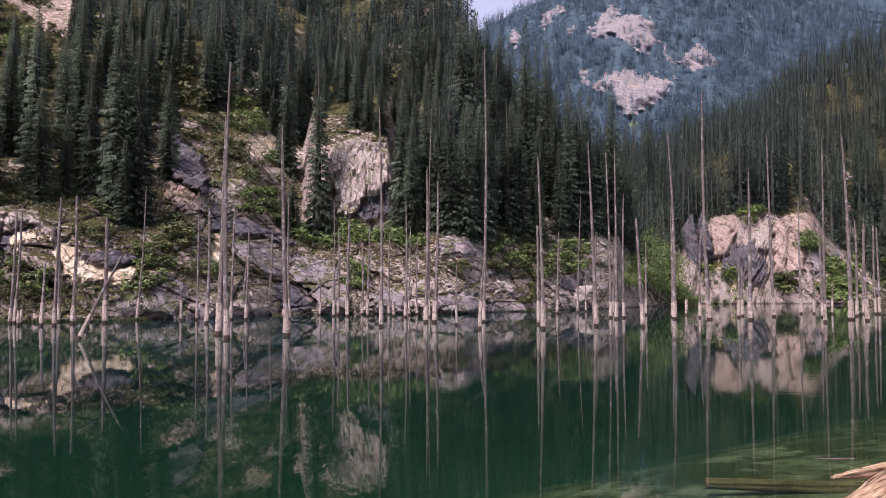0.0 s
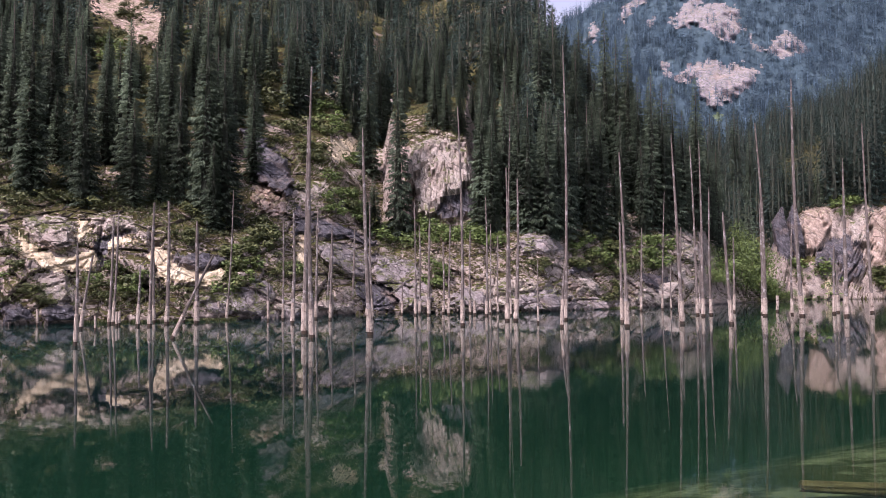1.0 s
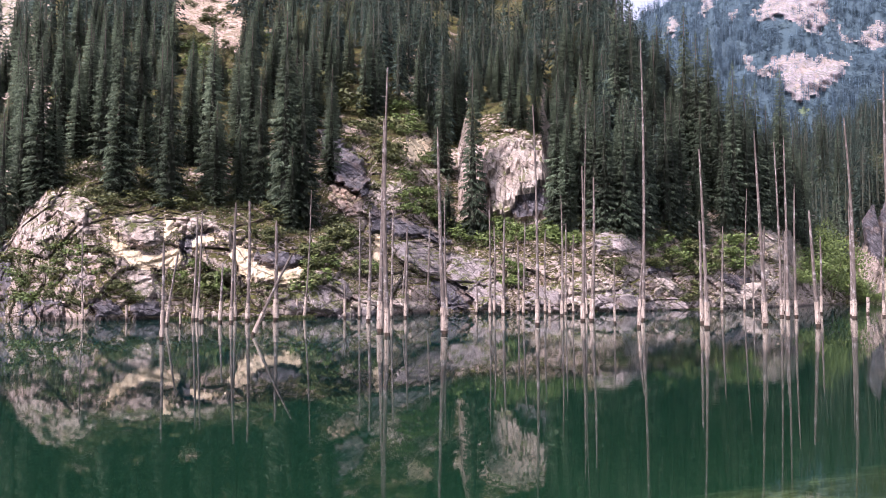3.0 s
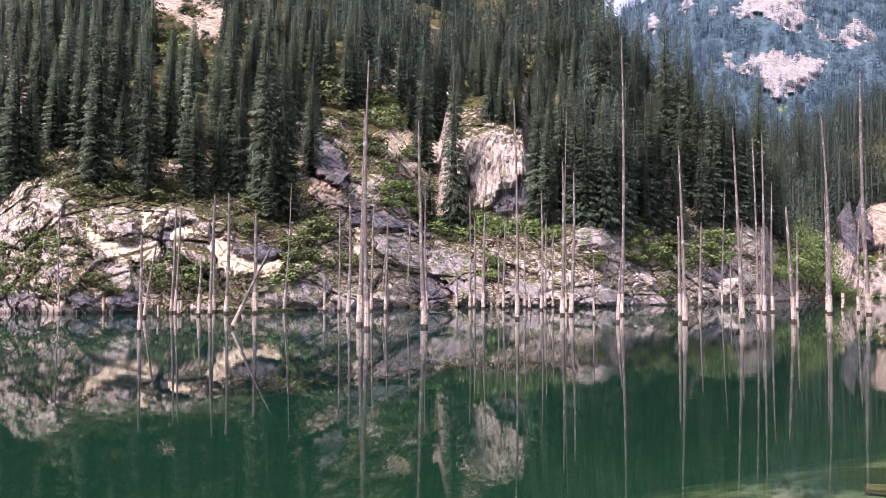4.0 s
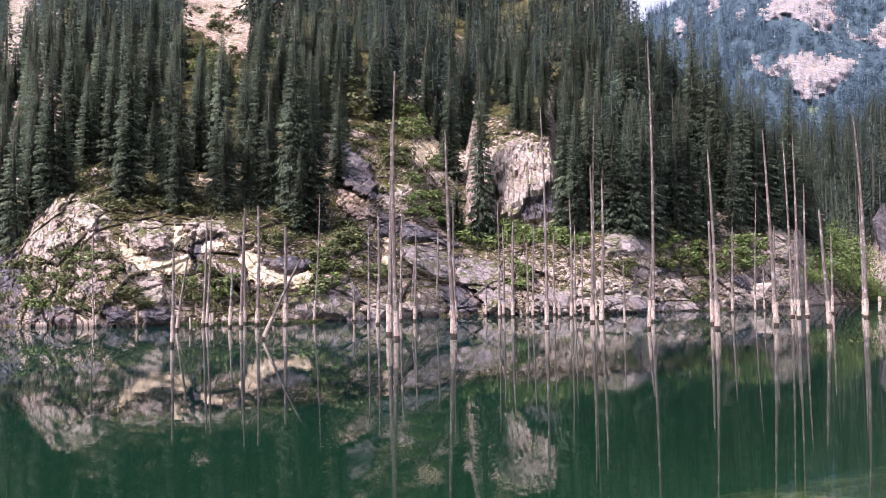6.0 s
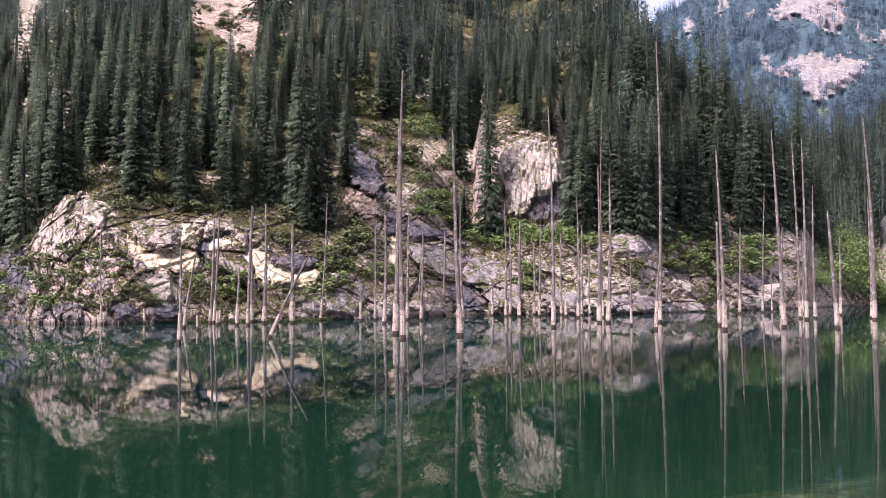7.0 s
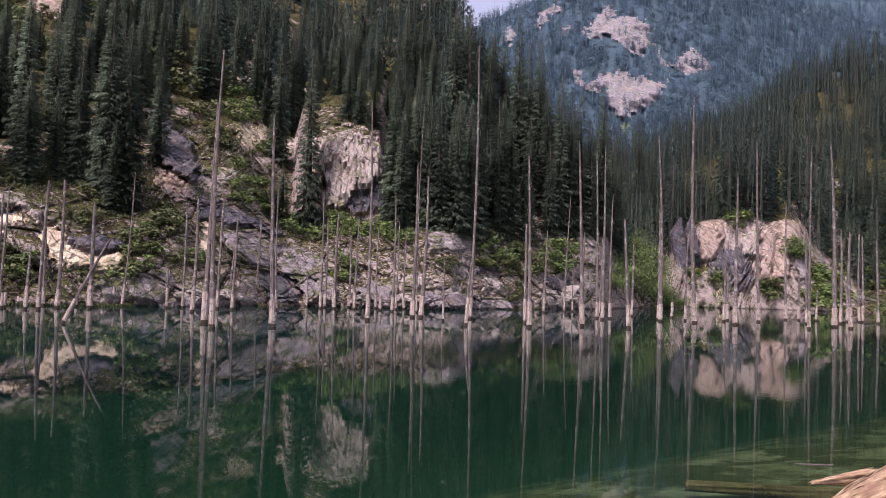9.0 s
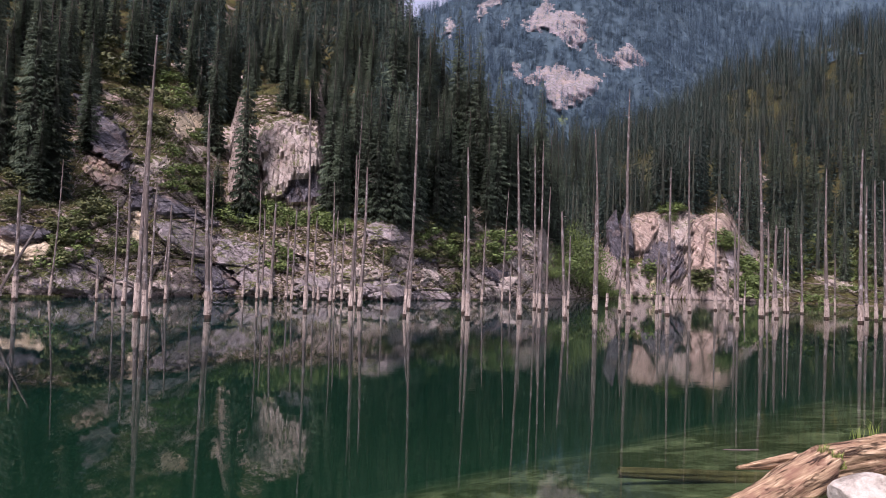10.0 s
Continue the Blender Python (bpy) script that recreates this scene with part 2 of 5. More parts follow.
DEAD = make_bark("weathered_dead_wood", (0.042, 0.034, 0.028), (0.18, 0.148, 0.128), 14.0, (0.25, 0.225, 0.21))
BLEACH = make_bark("bleached_peeling_wood", (0.15, 0.115, 0.09), (0.42, 0.352, 0.29), 10.0, (0.085, 0.062, 0.048), (0.34, 0.66), 3.2)
LOGWOOD = make_log_wood()
SUNKEN = make_bark('waterlogged_wood', (0.055, 0.045, 0.026), (0.19, 0.155, 0.095), 9.0)
WET = make_bark("wet_dark_wood", (0.02, 0.015, 0.012), (0.07, 0.045, 0.03))
GRASS = make_leaves('fresh_grass', (0.09, 0.13, 0.02), (0.25, 0.30, 0.06))
SHORE_STONE = make_shore_stone()
WATER = make_water()
BED = make_bed()


def part(name, bm, material, parent=None, label="", smooth=False):
    """Links a bmesh as one mesh object, under a thing where one is given."""
    me = bpy.data.meshes.new(name)
    bm.to_mesh(me)
    bm.free()
    me.materials.append(material)
    if smooth:
        me.polygons.foreach_set("use_smooth", [True] * len(me.polygons))
    ob = new(name, me)
    if parent:
        ob.parent = parent
    if label:
        ob["label"] = label
    return ob


def sheet(name, verts, faces, material, smooth=True):
    me = bpy.data.meshes.new(name)
    me.from_pydata(verts, [], faces)
    me.materials.append(material)
    if smooth:
        me.polygons.foreach_set("use_smooth", [True] * len(me.polygons))
    return new(name, me)


# ---------------------------------------------------------------- the shape of the land
# stations across the view: side slope (x / y), distance to the shore, bank width, bank height, hill slope, crest height
LEFT_HILL = np.array([
    (-1.20, 92, 12, 9, 0.60, 400), (-0.86, 83, 12, 9, 0.60, 400), (-0.80, 81, 12, 10.5, 0.60, 400), (-0.747, 79, 15, 15.5, 0.60, 400), (-0.688, 79, 16, 16.3, 0.60, 400),
    (-0.628, 81, 14, 14, 0.62, 400), (-0.546, 86, 13, 14, 0.62, 400), (-0.49, 88, 12, 12.7, 0.62, 400), (-0.427, 90, 12, 11.7, 0.62, 400), (-0.36, 94, 13, 11, 0.66, 400),
    (-0.31, 99, 20, 16, 0.66, 400), (-0.283, 103, 32, 25, 0.66, 400), (-0.24, 108, 42, 33, 0.62, 400), (-0.19, 118, 24, 19, 0.66, 400), (-0.16, 121, 12, 10, 0.66, 400),
    (-0.10, 122, 14, 13, 0.66, 400), (-0.03, 122.5, 14, 13, 0.68, 150), (0.0, 123, 14, 13, 0.70, 108), (0.026, 124, 14, 13, 0.70, 82), (0.05, 131, 14, 13, 0.70, 64), (0.07, 136, 14, 13, 0.70, 55), (0.088, 139, 14, 13, 0.70, 48), (0.105, 143, 14, 12.5, 0.68, 44),
    (0.135, 149, 13, 13.5, 0.62, 38), (0.162, 156, 12, 15, 0.55, 33), (0.208, 167, 10, 13.5, 0.5, 27), (0.238, 186, 14, 8, 0.4, 18), (0.27, 205, 20, 5, 0.3, 9),
    (0.32, 230, 20, 0, 0.1, 0), (1.2, 400, 20, -5, 0.0, -5)])
RIGHT_HILL = np.array([
    (-1.20, 300, 20, 0, 0.2, 100), (0.20, 228, 20, 4, 0.30, 102), (0.27, 232, 20, 7, 0.29, 108), (0.29, 240, 15, 12, 0.28, 112), (0.30, 246, 12, 20, 0.28, 114), (0.327, 250, 12, 26, 0.27, 118),
    (0.386, 252, 14, 31, 0.30, 140), (0.445, 250, 14, 27, 0.40, 162), (0.475, 248, 16, 17, 0.45, 172), (0.51, 245, 18, 8, 0.50, 180), (0.54, 242, 20, 6, 0.52, 190), (0.61, 232, 22, 6, 0.56, 206), (0.68, 222, 22, 6, 0.56, 216), (1.2, 205, 18, 8, 0.6, 300)])


def across(table, s):
    return [np.interp(s, table[:, 0], table[:, i]) for i in range(1, table.shape[1])]


def soft_cap(z, cap, width):
    return -width * np.logaddexp(-z / width, -cap / width)


def bank_profile(t, width, height):
    u = np.clip(t / width, 0, 1)
    return height * (0.45 * u ** 0.5 + 0.55 * (u * u * (3 - 2 * u)))


def land(s, d):
    """Height of the land, in metres over the lake, at side slope s and distance d."""
    ls, lw, lh, lk, lc = across(LEFT_HILL, s)
    t = d - ls
    left = bank_profile(t, lw, lh) + lk * np.maximum(t - lw, 0)
    crest = ls + lw + np.maximum(lc - lh, 0) / np.maximum(lk, 0.05)
    step = np.clip((d - 137.5) / 8.0, 0, 1)
    left = left + 11.5 * step * step * (3 - 2 * step) * np.clip((s + 0.172) / 0.012, 0, 1) * np.clip((-0.055 - s) / 0.014, 0, 1) * np.clip((200 - d) / 45, 0, 1)
    left = soft_cap(left, lc + 1.0, 3.0) - 0.5 * np.maximum(d - crest - 12, 0) * (lc < 300)
    left = np.where(t < 0, -0.6 * -t - 0.05, left)
    rs, rw, rh, rk, rc = across(RIGHT_HILL, s)
    t = d - rs
    right = bank_profile(t, rw, rh) + rk * np.maximum(t - rw, 0)
    right = np.where(d > 560, np.minimum(right, rc + 4 - 0.12 * (d - 560)), right)
    right = np.where(t < 0, -0.6 * -t - 0.05, right)
    far = np.where(d > 640, (d - 640) * 0.62 + 60 + 60 * np.sin(s * 9.0 - 0.6) * np.clip((d - 640) / 500, 0, 1), -50)
    ridge = 1300 * (0.335 + 0.42 * (s - 0.06)) - 38
    far = far + np.where(d > 700, 180 * np.clip(s - 0.3, 0, 0.4) * np.clip((d - 700) / 500, 0, 1), 0)
    far = np.minimum(far, ridge - 0.1 * (d - 1300))
    return np.maximum(np.maximum(left, right), far)


def shore(s):
    return np.minimum(across(LEFT_HILL, s)[0], across(RIGHT_HILL, s)[0])


def on_land(s, d):
    return float(land(np.array([s]), np.array([d]))[0])


# faces of stone: kind, how far they stand proud, outline as side slope and rise seen from the lookout, in thousandths
HEADLAND_PATCHES = [
    ('pale', 1.2, [(-769, 123), (-740, 140), (-726, 129), (-727, 103), (-748, 104)]),
    ('pale', 1.0, [(-787, 102), (-731, 96), (-725, 81), (-751, 63), (-790, 78)]),
    ('pale', 0.8, [(-726, 144), (-695, 136), (-669, 109), (-666, 77), (-698, 81), (-719, 103)]),
    ('pale', 1.3, [(-655, 106), (-603, 106), (-580, 93), (-573, 69), (-598, 57), (-618, 62), (-646, 87)]),
    ('pale', 1.2, [(-558, 104), (-514, 106), (-491, 99), (-495, 81), (-518, 87), (-552, 77)]),
]
CREAM_PATCHES = [
    ('cream', 0.5, [(-660, 84), (-632, 63), (-614, 52), (-588, 50), (-567, 57), (-542, 66), (-542, 52), (-555, 34), (-582, 27), (-610, 31), (-629, 44), (-650, 55)]),
    ('cream', 0.5, [(-574, 102), (-562, 98), (-559, 77), (-567, 66), (-572, 75)]),
    ('cream', 0.5, [(-531, 69), (-491, 76), (-483, 69), (-506, 64), (-517, 55), (-531, 57)]),
    ('cream', 0.5, [(-479, 54), (-457, 61), (-442, 51), (-438, 35), (-416, 31), (-376, 31), (-373, 19), (-386, 10), (-416, 14), (-449, 14), (-468, 23)]),
    # Hollow below the overhang, its shadow painted with the dark stone.
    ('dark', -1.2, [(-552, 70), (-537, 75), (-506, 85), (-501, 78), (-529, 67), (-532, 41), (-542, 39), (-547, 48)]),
    ('dark', 1.0, [(-440, 54), (-405, 50), (-376, 46), (-374, 33), (-416, 34), (-436, 38)]),
]
LOW_PATCHES = [
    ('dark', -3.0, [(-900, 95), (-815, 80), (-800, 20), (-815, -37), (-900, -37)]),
    ('pale', 0.7, [(-621, 25), (-582, 22), (-574, -7), (-601, -18), (-621, 0)]),
    ('grey', 0.8, [(-717, 30), (-673, 29), (-668, 11), (-696, 0), (-713, 11)]),
    ('dark', 0.7, [(-790, -3), (-769, 1), (-764, -29), (-789, -34)]),
    ('dark', 0.9, [(-761, -10), (-724, -9), (-716, -32), (-756, -36)]),
    ('dark', 0.8, [(-684, -14), (-648, -11), (-632, -28), (-667, -36)]),
    ('dark', 0.8, [(-620, -14), (-574, -12), (-571, -32), (-616, -36)]),
    ('grey', 0.8, [(-416, 0), (-368, 3), (-339, 0), (-339, -21), (-368, -28), (-404, -21)]),
]
FIN_PATCHES = [
    ('dark', 4.5, [(-359, 238), (-347, 217), (-320, 190), (-297, 170), (-290, 149), (-289, 126), (-299, 119), (-312, 130), (-333, 141), (-347, 173), (-355, 203)]),
    ('rose', 1.2, [(-340, 140), (-312, 129), (-297, 117), (-301, 99), (-323, 101), (-341, 120)]),
    ('pale', 0.7, [(-285, 140), (-249, 141), (-245, 125), (-271, 120), (-288, 126)]),
    ('cream', 0.4, [(-247, 190), (-209, 199), (-204, 181), (-221, 171), (-229, 160), (-240, 173)]),
    ('pale', 0.8, [(-220, 156), (-190, 157), (-187, 136), (-209, 133)]),
    ('dark', 1.0, [(-288, 109), (-256, 98), (-260, 73), (-288, 77)]),
]
FACE_PATCHES = [
    ('pale', 3.0, [(-145, 172), (-119, 192), (-90, 188), (-59, 169), (-54, 141), (-77, 122), (-98, 112), (-116, 90), (-133, 101), (-130, 120), (-147, 149)]),
    # Lower right of the white face: its shaded side painted dark.
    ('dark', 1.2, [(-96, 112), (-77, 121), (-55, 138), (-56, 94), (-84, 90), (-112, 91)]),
    ('pale', 0.8, [(-183, 186), (-169, 189), (-172, 146), (-183, 139)]),
]
SLAB_PATCHES = [
    ('dark', 1.4, [(-260, 98), (-220, 83), (-180, 64), (-183, 54), (-220, 65), (-256, 73)]),
    ('grey', 0.9, [(-260, 69), (-220, 60), (-183, 45), (-194, 12), (-220, 29), (-252, 40)]),
    ('cream', -0.4, [(-282, 73), (-270, 71), (-270, 46), (-283, 30)]),
    ('grey', 1.6, [(-183, 50), (-134, 39), (-111, 8), (-116, -18), (-151, -22), (-162, -3), (-187, 15)]),
    ('dark', 1.1, [(-209, 12), (-169, 11), (-153, -10), (-166, -25), (-198, -15)]),
    ('pale', 0.8, [(-116, 48), (-100, 44), (-98, 35), (-112, 36)]),
    ('grey', 1.0, [(-368, 12), (-323, 18), (-312, -6), (-327, -26), (-368, -26)]),
    ('pale', 0.7, [(-312, -6), (-220, -10), (-205, -22), (-308, -26)]),
]
RUBBLE_PATCHES = [
    ('pale', 1.3, [(10, 100), (26, 103), (32, 92), (29, 84), (11, 87)]),
    ('grey', 1.2, [(-10, 67), (13, 76), (44, 63), (44, 50), (12, 44), (-6, 50)]),
    ('pale', 1.6, [(61, 16), (84, 19), (91, 8), (87, -3), (63, -1)]),
    ('dark', 1.1, [(53, 32), (78, 33), (82, 24), (56, 21)]),
    ('dark', 1.2, [(139, 20), (172, 15), (177, 0), (159, -2), (142, 8)]),
    ('pale', 1.2, [(125, 76), (137, 72), (166, 44), (190, 26), (204, 4), (192, 3), (175, 20), (148, 49)]),
    ('pale', 1.0, [(173, 77), (194, 79), (205, 45), (202, 29), (184, 48)]),
    ('grey', 0.8, [(25, 7), (43, 5), (40, -8), (23, -6)]),
]
VALLEY_PATCHES = [
    ('rose', 2.5, [(329, 102), (357, 101), (361, 76), (352, 54), (336, 36), (328, 57)]),
    ('dark', 1.5, [(340, 36), (358, 56), (391, 59), (395, 17), (377, 5), (344, 15)]),
    ('rose', 2.5, [(405, 89), (431, 100), (457, 96), (457, 76), (442, 61), (443, 29), (417, 21), (404, 24)]),
    ('pale', 2.0, [(379, 80), (403, 88), (402, 53), (383, 52)]),
    ('grey', 2.0, [(446, 54), (465, 58), (469, 26), (454, 19)]),
    ('grey', 2.0, [(470, 77), (485, 66), (485, 45), (472, 44)]),
    ('pale', 1.5, [(501, 27), (514, 42), (525, 14), (526, -8), (503, -5)]),
    ('cream', 1.0, [(351, 8), (359, 14), (360, -11), (354, -11)]),
]
HIGH_PATCHES = [
    ('rose', 2.0, [(-561, 434), (-487, 428), (-459, 379), (-456, 307), (-482, 320), (-519, 349), (-560, 371)]),
    ('pale', 1.5, [(-840, 448), (-786, 444), (-776, 403), (-802, 372), (-805, 308), (-836, 310)]),
    ('pale', 1.5, [(-247, 254), (-210, 253), (-207, 237), (-240, 240)]),
]
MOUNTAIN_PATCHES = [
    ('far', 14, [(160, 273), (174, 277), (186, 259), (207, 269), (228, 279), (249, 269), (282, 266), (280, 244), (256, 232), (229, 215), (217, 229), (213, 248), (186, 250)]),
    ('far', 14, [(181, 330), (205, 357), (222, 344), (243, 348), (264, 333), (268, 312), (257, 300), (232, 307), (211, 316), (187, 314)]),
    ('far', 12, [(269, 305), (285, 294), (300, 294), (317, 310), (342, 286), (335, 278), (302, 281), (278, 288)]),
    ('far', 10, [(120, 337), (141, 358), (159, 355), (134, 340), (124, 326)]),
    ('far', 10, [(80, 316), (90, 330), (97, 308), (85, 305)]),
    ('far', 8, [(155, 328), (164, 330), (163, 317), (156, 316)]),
    ('meadow', 0, [(226, 208), (235, 213), (240, 208), (236, 195), (229, 194)]),
]
BANK_GROWTH = [
    (16, 2.2, 'mix', [(-870, 120), (-800, 110), (-795, 20), (-810, -20), (-870, -20)]),
    (34, 1.5, 'mix', [(-787, 54), (-739, 72), (-674, 75), (-653, 53), (-629, 31), (-649, 18), (-697, 30), (-729, 15), (-753, -7), (-790, -7)]),
    (22, 1.5, 'mix', [(-567, 29), (-513, 46), (-481, 28), (-490, 0), (-535, -3), (-563, 14)]),
    (10, 1.2, 'herb', [(-444, 82), (-402, 83), (-420, 63), (-438, 68)]),
    (9, 1.0, 'herb', [(-438, 10), (-390, 10), (-393, -5), (-434, -4)]),
    (22, 1.9, 'mix', [(-370, 52), (-339, 79), (-339, 3), (-361, 17), (-374, 10)]),
    (12, 1.1, 'herb', [(-649, 17), (-601, 11), (-605, -9), (-640, -5)]),
    (12, 1.2, 'herb', [(-749, 10), (-708, 4), (-688, -14), (-728, -10)]),
    (26, 1.8, 'herb', [(-684, 150), (-577, 144), (-492, 117), (-372, 100), (-372, 86), (-484, 102), (-568, 115), (-655, 109), (-687, 136)]),
]
CLIFF_GROWTH = [
    (14, 2.2, 'leaf', [(-256, 236), (-212, 234), (-209, 212), (-242, 199), (-260, 210)]),
    (12, 1.8, 'herb', [(-282, 196), (-245, 184), (-249, 152), (-279, 156)]),
    (16, 1.8, 'leaf', [(-249, 130), (-205, 133), (-198, 90), (-238, 94), (-260, 120)]),
    (8, 1.6, 'leaf', [(-220, 183), (-198, 186), (-201, 165), (-216, 165)]),
    (18, 2.0, 'mix', [(-365, 89), (-323, 99), (-308, 73), (-327, 41), (-361, 20), (-369, 41)]),
    (12, 1.7, 'mix', [(-316, 41), (-278, 41), (-278, 19), (-312, 19)]),
    (30, 2.2, 'leaf', [(-183, 86), (-112, 88), (-56, 84), (-26, 80), (-26, 62), (-77, 67), (-116, 60), (-169, 57)]),
    (10, 1.6, 'leaf', [(-112, 39), (-88, 35), (-99, 11), (-113, 8)]),
]
RUBBLE_GROWTH = [
    (20, 2.0, 'herb', [(-45, 87), (7, 92), (70, 94), (106, 68), (112, 62), (57, 66), (13, 79), (-42, 67)]),
    (24, 2.0, 'mix', [(54, 66), (100, 65), (124, 36), (136, 11), (99, 17), (56, 34)]),
    (16, 2.2, 'leaf', [(137, 64), (164, 61), (166, 30), (148, 27), (127, 43)]),
    (8, 1.4, 'herb', [(6, 41), (28, 40), (31, 27), (9, 28)]),
    (10, 1.6, 'herb', [(81, 8), (117, 8), (114, -11), (86, -8)]),
]
VALLEY_GROWTH = [
    (26, 4.5, 'leaf', [(521, 39), (662, 62), (662, -8), (526, -12)]),
    (10, 5.0, 'leaf', [(322, 36), (351, 26), (350, -9), (319, -10)]),
    (7, 4.0, 'leaf', [(367, 123), (393, 117), (397, 92), (375, 87)]),
    (8, 4.0, 'leaf', [(442, 76), (457, 72), (456, 51), (442, 54)]),
    (12, 5.0, 'leaf', [(471, 44), (495, 49), (497, 6), (477, -2)]),
    (7, 4.0, 'herb', [(406, 24), (428, 21), (429, 3), (406, 3)]),
    (16, 5.0, 'mix', [(524, 82), (589, 84), (589, 45), (552, 22), (525, 46)]),
]
LOW_CRAGS = [
    (-7.5, 124.0, 2.0, 6.9, 3.4, 0, 'grey'),
    (-2.7, 126.0, 2.9, 9.6, 4.0, 0, 'pale'),
    (2.8, 125.0, 1.6, 7.8, 3.0, 0, 'grey'),
    (10.8, 138.0, 0.8, 9.5, 2.2, 0, 'grey'),
    (25.4, 157.5, 2.8, 10.9, 4.0, -10, 'pale'),
    (-30.3, 101.0, 0.6, 7.0, 1.5, 0, 'grey'),
]
VALLEY_CLIFF_CRAGS = [
    (77.3, 255.0, 18.3, 4.6, 15.1, -12, 'dark'),
    (81.6, 256.0, 19.4, 3.9, 14.3, -8, 'dark'),
    (135.9, 264.5, 8.4, 9.1, 9.1, 0, 'grey'),
    (152.8, 256.0, 6.1, 7.1, 7.1, 0, 'pale'),
]

KINDS = ['ground', 'grey', 'pale', 'cream', 'dark', 'rose', 'far', 'meadow']
BEDS = LOW_CRAGS + VALLEY_CLIFF_CRAGS
FACES = HEADLAND_PATCHES + CREAM_PATCHES + LOW_PATCHES + FIN_PATCHES + FACE_PATCHES + SLAB_PATCHES + RUBBLE_PATCHES + VALLEY_PATCHES


def inset(A, E, outline):
    """How far inside an outline a direction lies; negative outside."""
    px, pz = np.array(outline, float).T / 1000
    near, inside = np.full(A.shape, 9.0), np.zeros(A.shape, bool)
    for x0, z0, x1, z1 in zip(px, pz, np.roll(px, -1), np.roll(pz, -1)):
        dx, dz = x1 - x0, z1 - z0
        k = np.clip(((A - x0) * dx + (E - z0) * dz) / (dx * dx + dz * dz), 0, 1)
        near = np.minimum(near, np.hypot(A - x0 - k * dx, E - z0 - k * dz))
        if dz:
            inside ^= ((z0 > E) != (z1 > E)) & (A < x0 + (E - z0) * dx / dz)
    return np.where(inside, near, -near)


def jagged(X, Z, size):
    """An uneven wander for edges, about one unit either way."""
    x, z = X / size, Z / size
    return 0.5 * np.sin(1.3 * x + 2.1 * z + 1.7 * np.sin(0.9 * z - 0.6 * x)) + 0.35 * np.sin(3.7 * x - 2.9 * z + 2.0 * np.sin(1.9 * x)) + 0.25 * np.sin(8.3 * z + 5.1 * x)


def apply_faces(X, Y, Z, faces, size, ramp, stray):
    A, E = X / Y, (Z - EYE) / Y
    wa, we = jagged(X, Z, size) * stray / Y, jagged(Z + 7.0, X, size) * stray * 0.8 / Y
    out, owner, kind = np.zeros(X.shape), np.zeros(X.shape, int), np.zeros(X.shape, int)
    rnd = random.Random(4)
    for number, (name, push, outline) in enumerate(faces, 1):
        px, pz = np.array(outline, float).T / 1000
        g1, g2 = rnd.uniform(-0.3, 0.3), rnd.uniform(-0.35, 0.15)
        m = inset(A + wa, E + we, outline) * Y
        u, v = (A - px.mean()) / np.ptp(px), (E - pz.mean()) / np.ptp(pz)
        out = np.where(m > 0, push * np.clip(m / ramp, 0, 1) * (1 + g1 * u + g2 * v), out)
        owner, kind = np.where(m > 0, number, owner), np.where(m > 0, KINDS.index(name), kind)
    return out, owner, kind


def apply_beds(X, Y, Z, rows, reach=14.0, deep=1.0):
    """Pushes slabs of rock out of the slope, or cuts recesses into it; returns which stone shows where."""
    kind, owner = np.zeros(X.shape, int), np.zeros(X.shape, int)
    out = np.zeros(X.shape)
    rnd = random.Random(8)
    jag = 0.16 * np.sin(X * 1.9 + Z * 2.7) * np.sin(Z * 2.3 - X * 1.1 + 2) + 0.10 * np.sin(X * 4.1 - Z * 5.3) + 0.07 * np.sin(X * 9.1 + Z * 7.7)
    for number, (x0, y0, z0, w, h, tilt, name) in enumerate(rows, 1):
        c, n = math.cos(radians(tilt)), math.sin(radians(tilt))
        g1, g2, g3 = rnd.uniform(-0.5, 0.5), rnd.uniform(-0.5, 0.5), rnd.uniform(0.7, 1.2)
        dx, dz = X - x0, Z - z0
        u, v = (dx * c - dz * n) / (w * 0.55), (dx * n + dz * c) / (h * 0.55)
        r = np.maximum(np.maximum(np.abs(u), np.abs(v)), (np.abs(u) + np.abs(v)) * 0.74) + jag * min(1.0, 6.0 / w + 0.4)
        inside = (r < 1.0) & (np.abs(Y - y0) < max(reach, 1.5 * h))
        depth = min(3.2, 0.20 * min(w, h) + 0.5) * g3 * deep
        if name == 'cream':
            depth = -0.7
        push = depth * np.clip((1 - r) / 0.16, 0, 1) * (0.85 + g1 * u + g2 * v)
        out = np.where(inside, np.where(np.abs(push) > np.abs(out), push, out), out)
        kind = np.where(inside & (r < 0.97), KINDS.index(name), kind)
        owner = np.where(inside & (r < 0.97), number, owner)
    return out, kind, owner


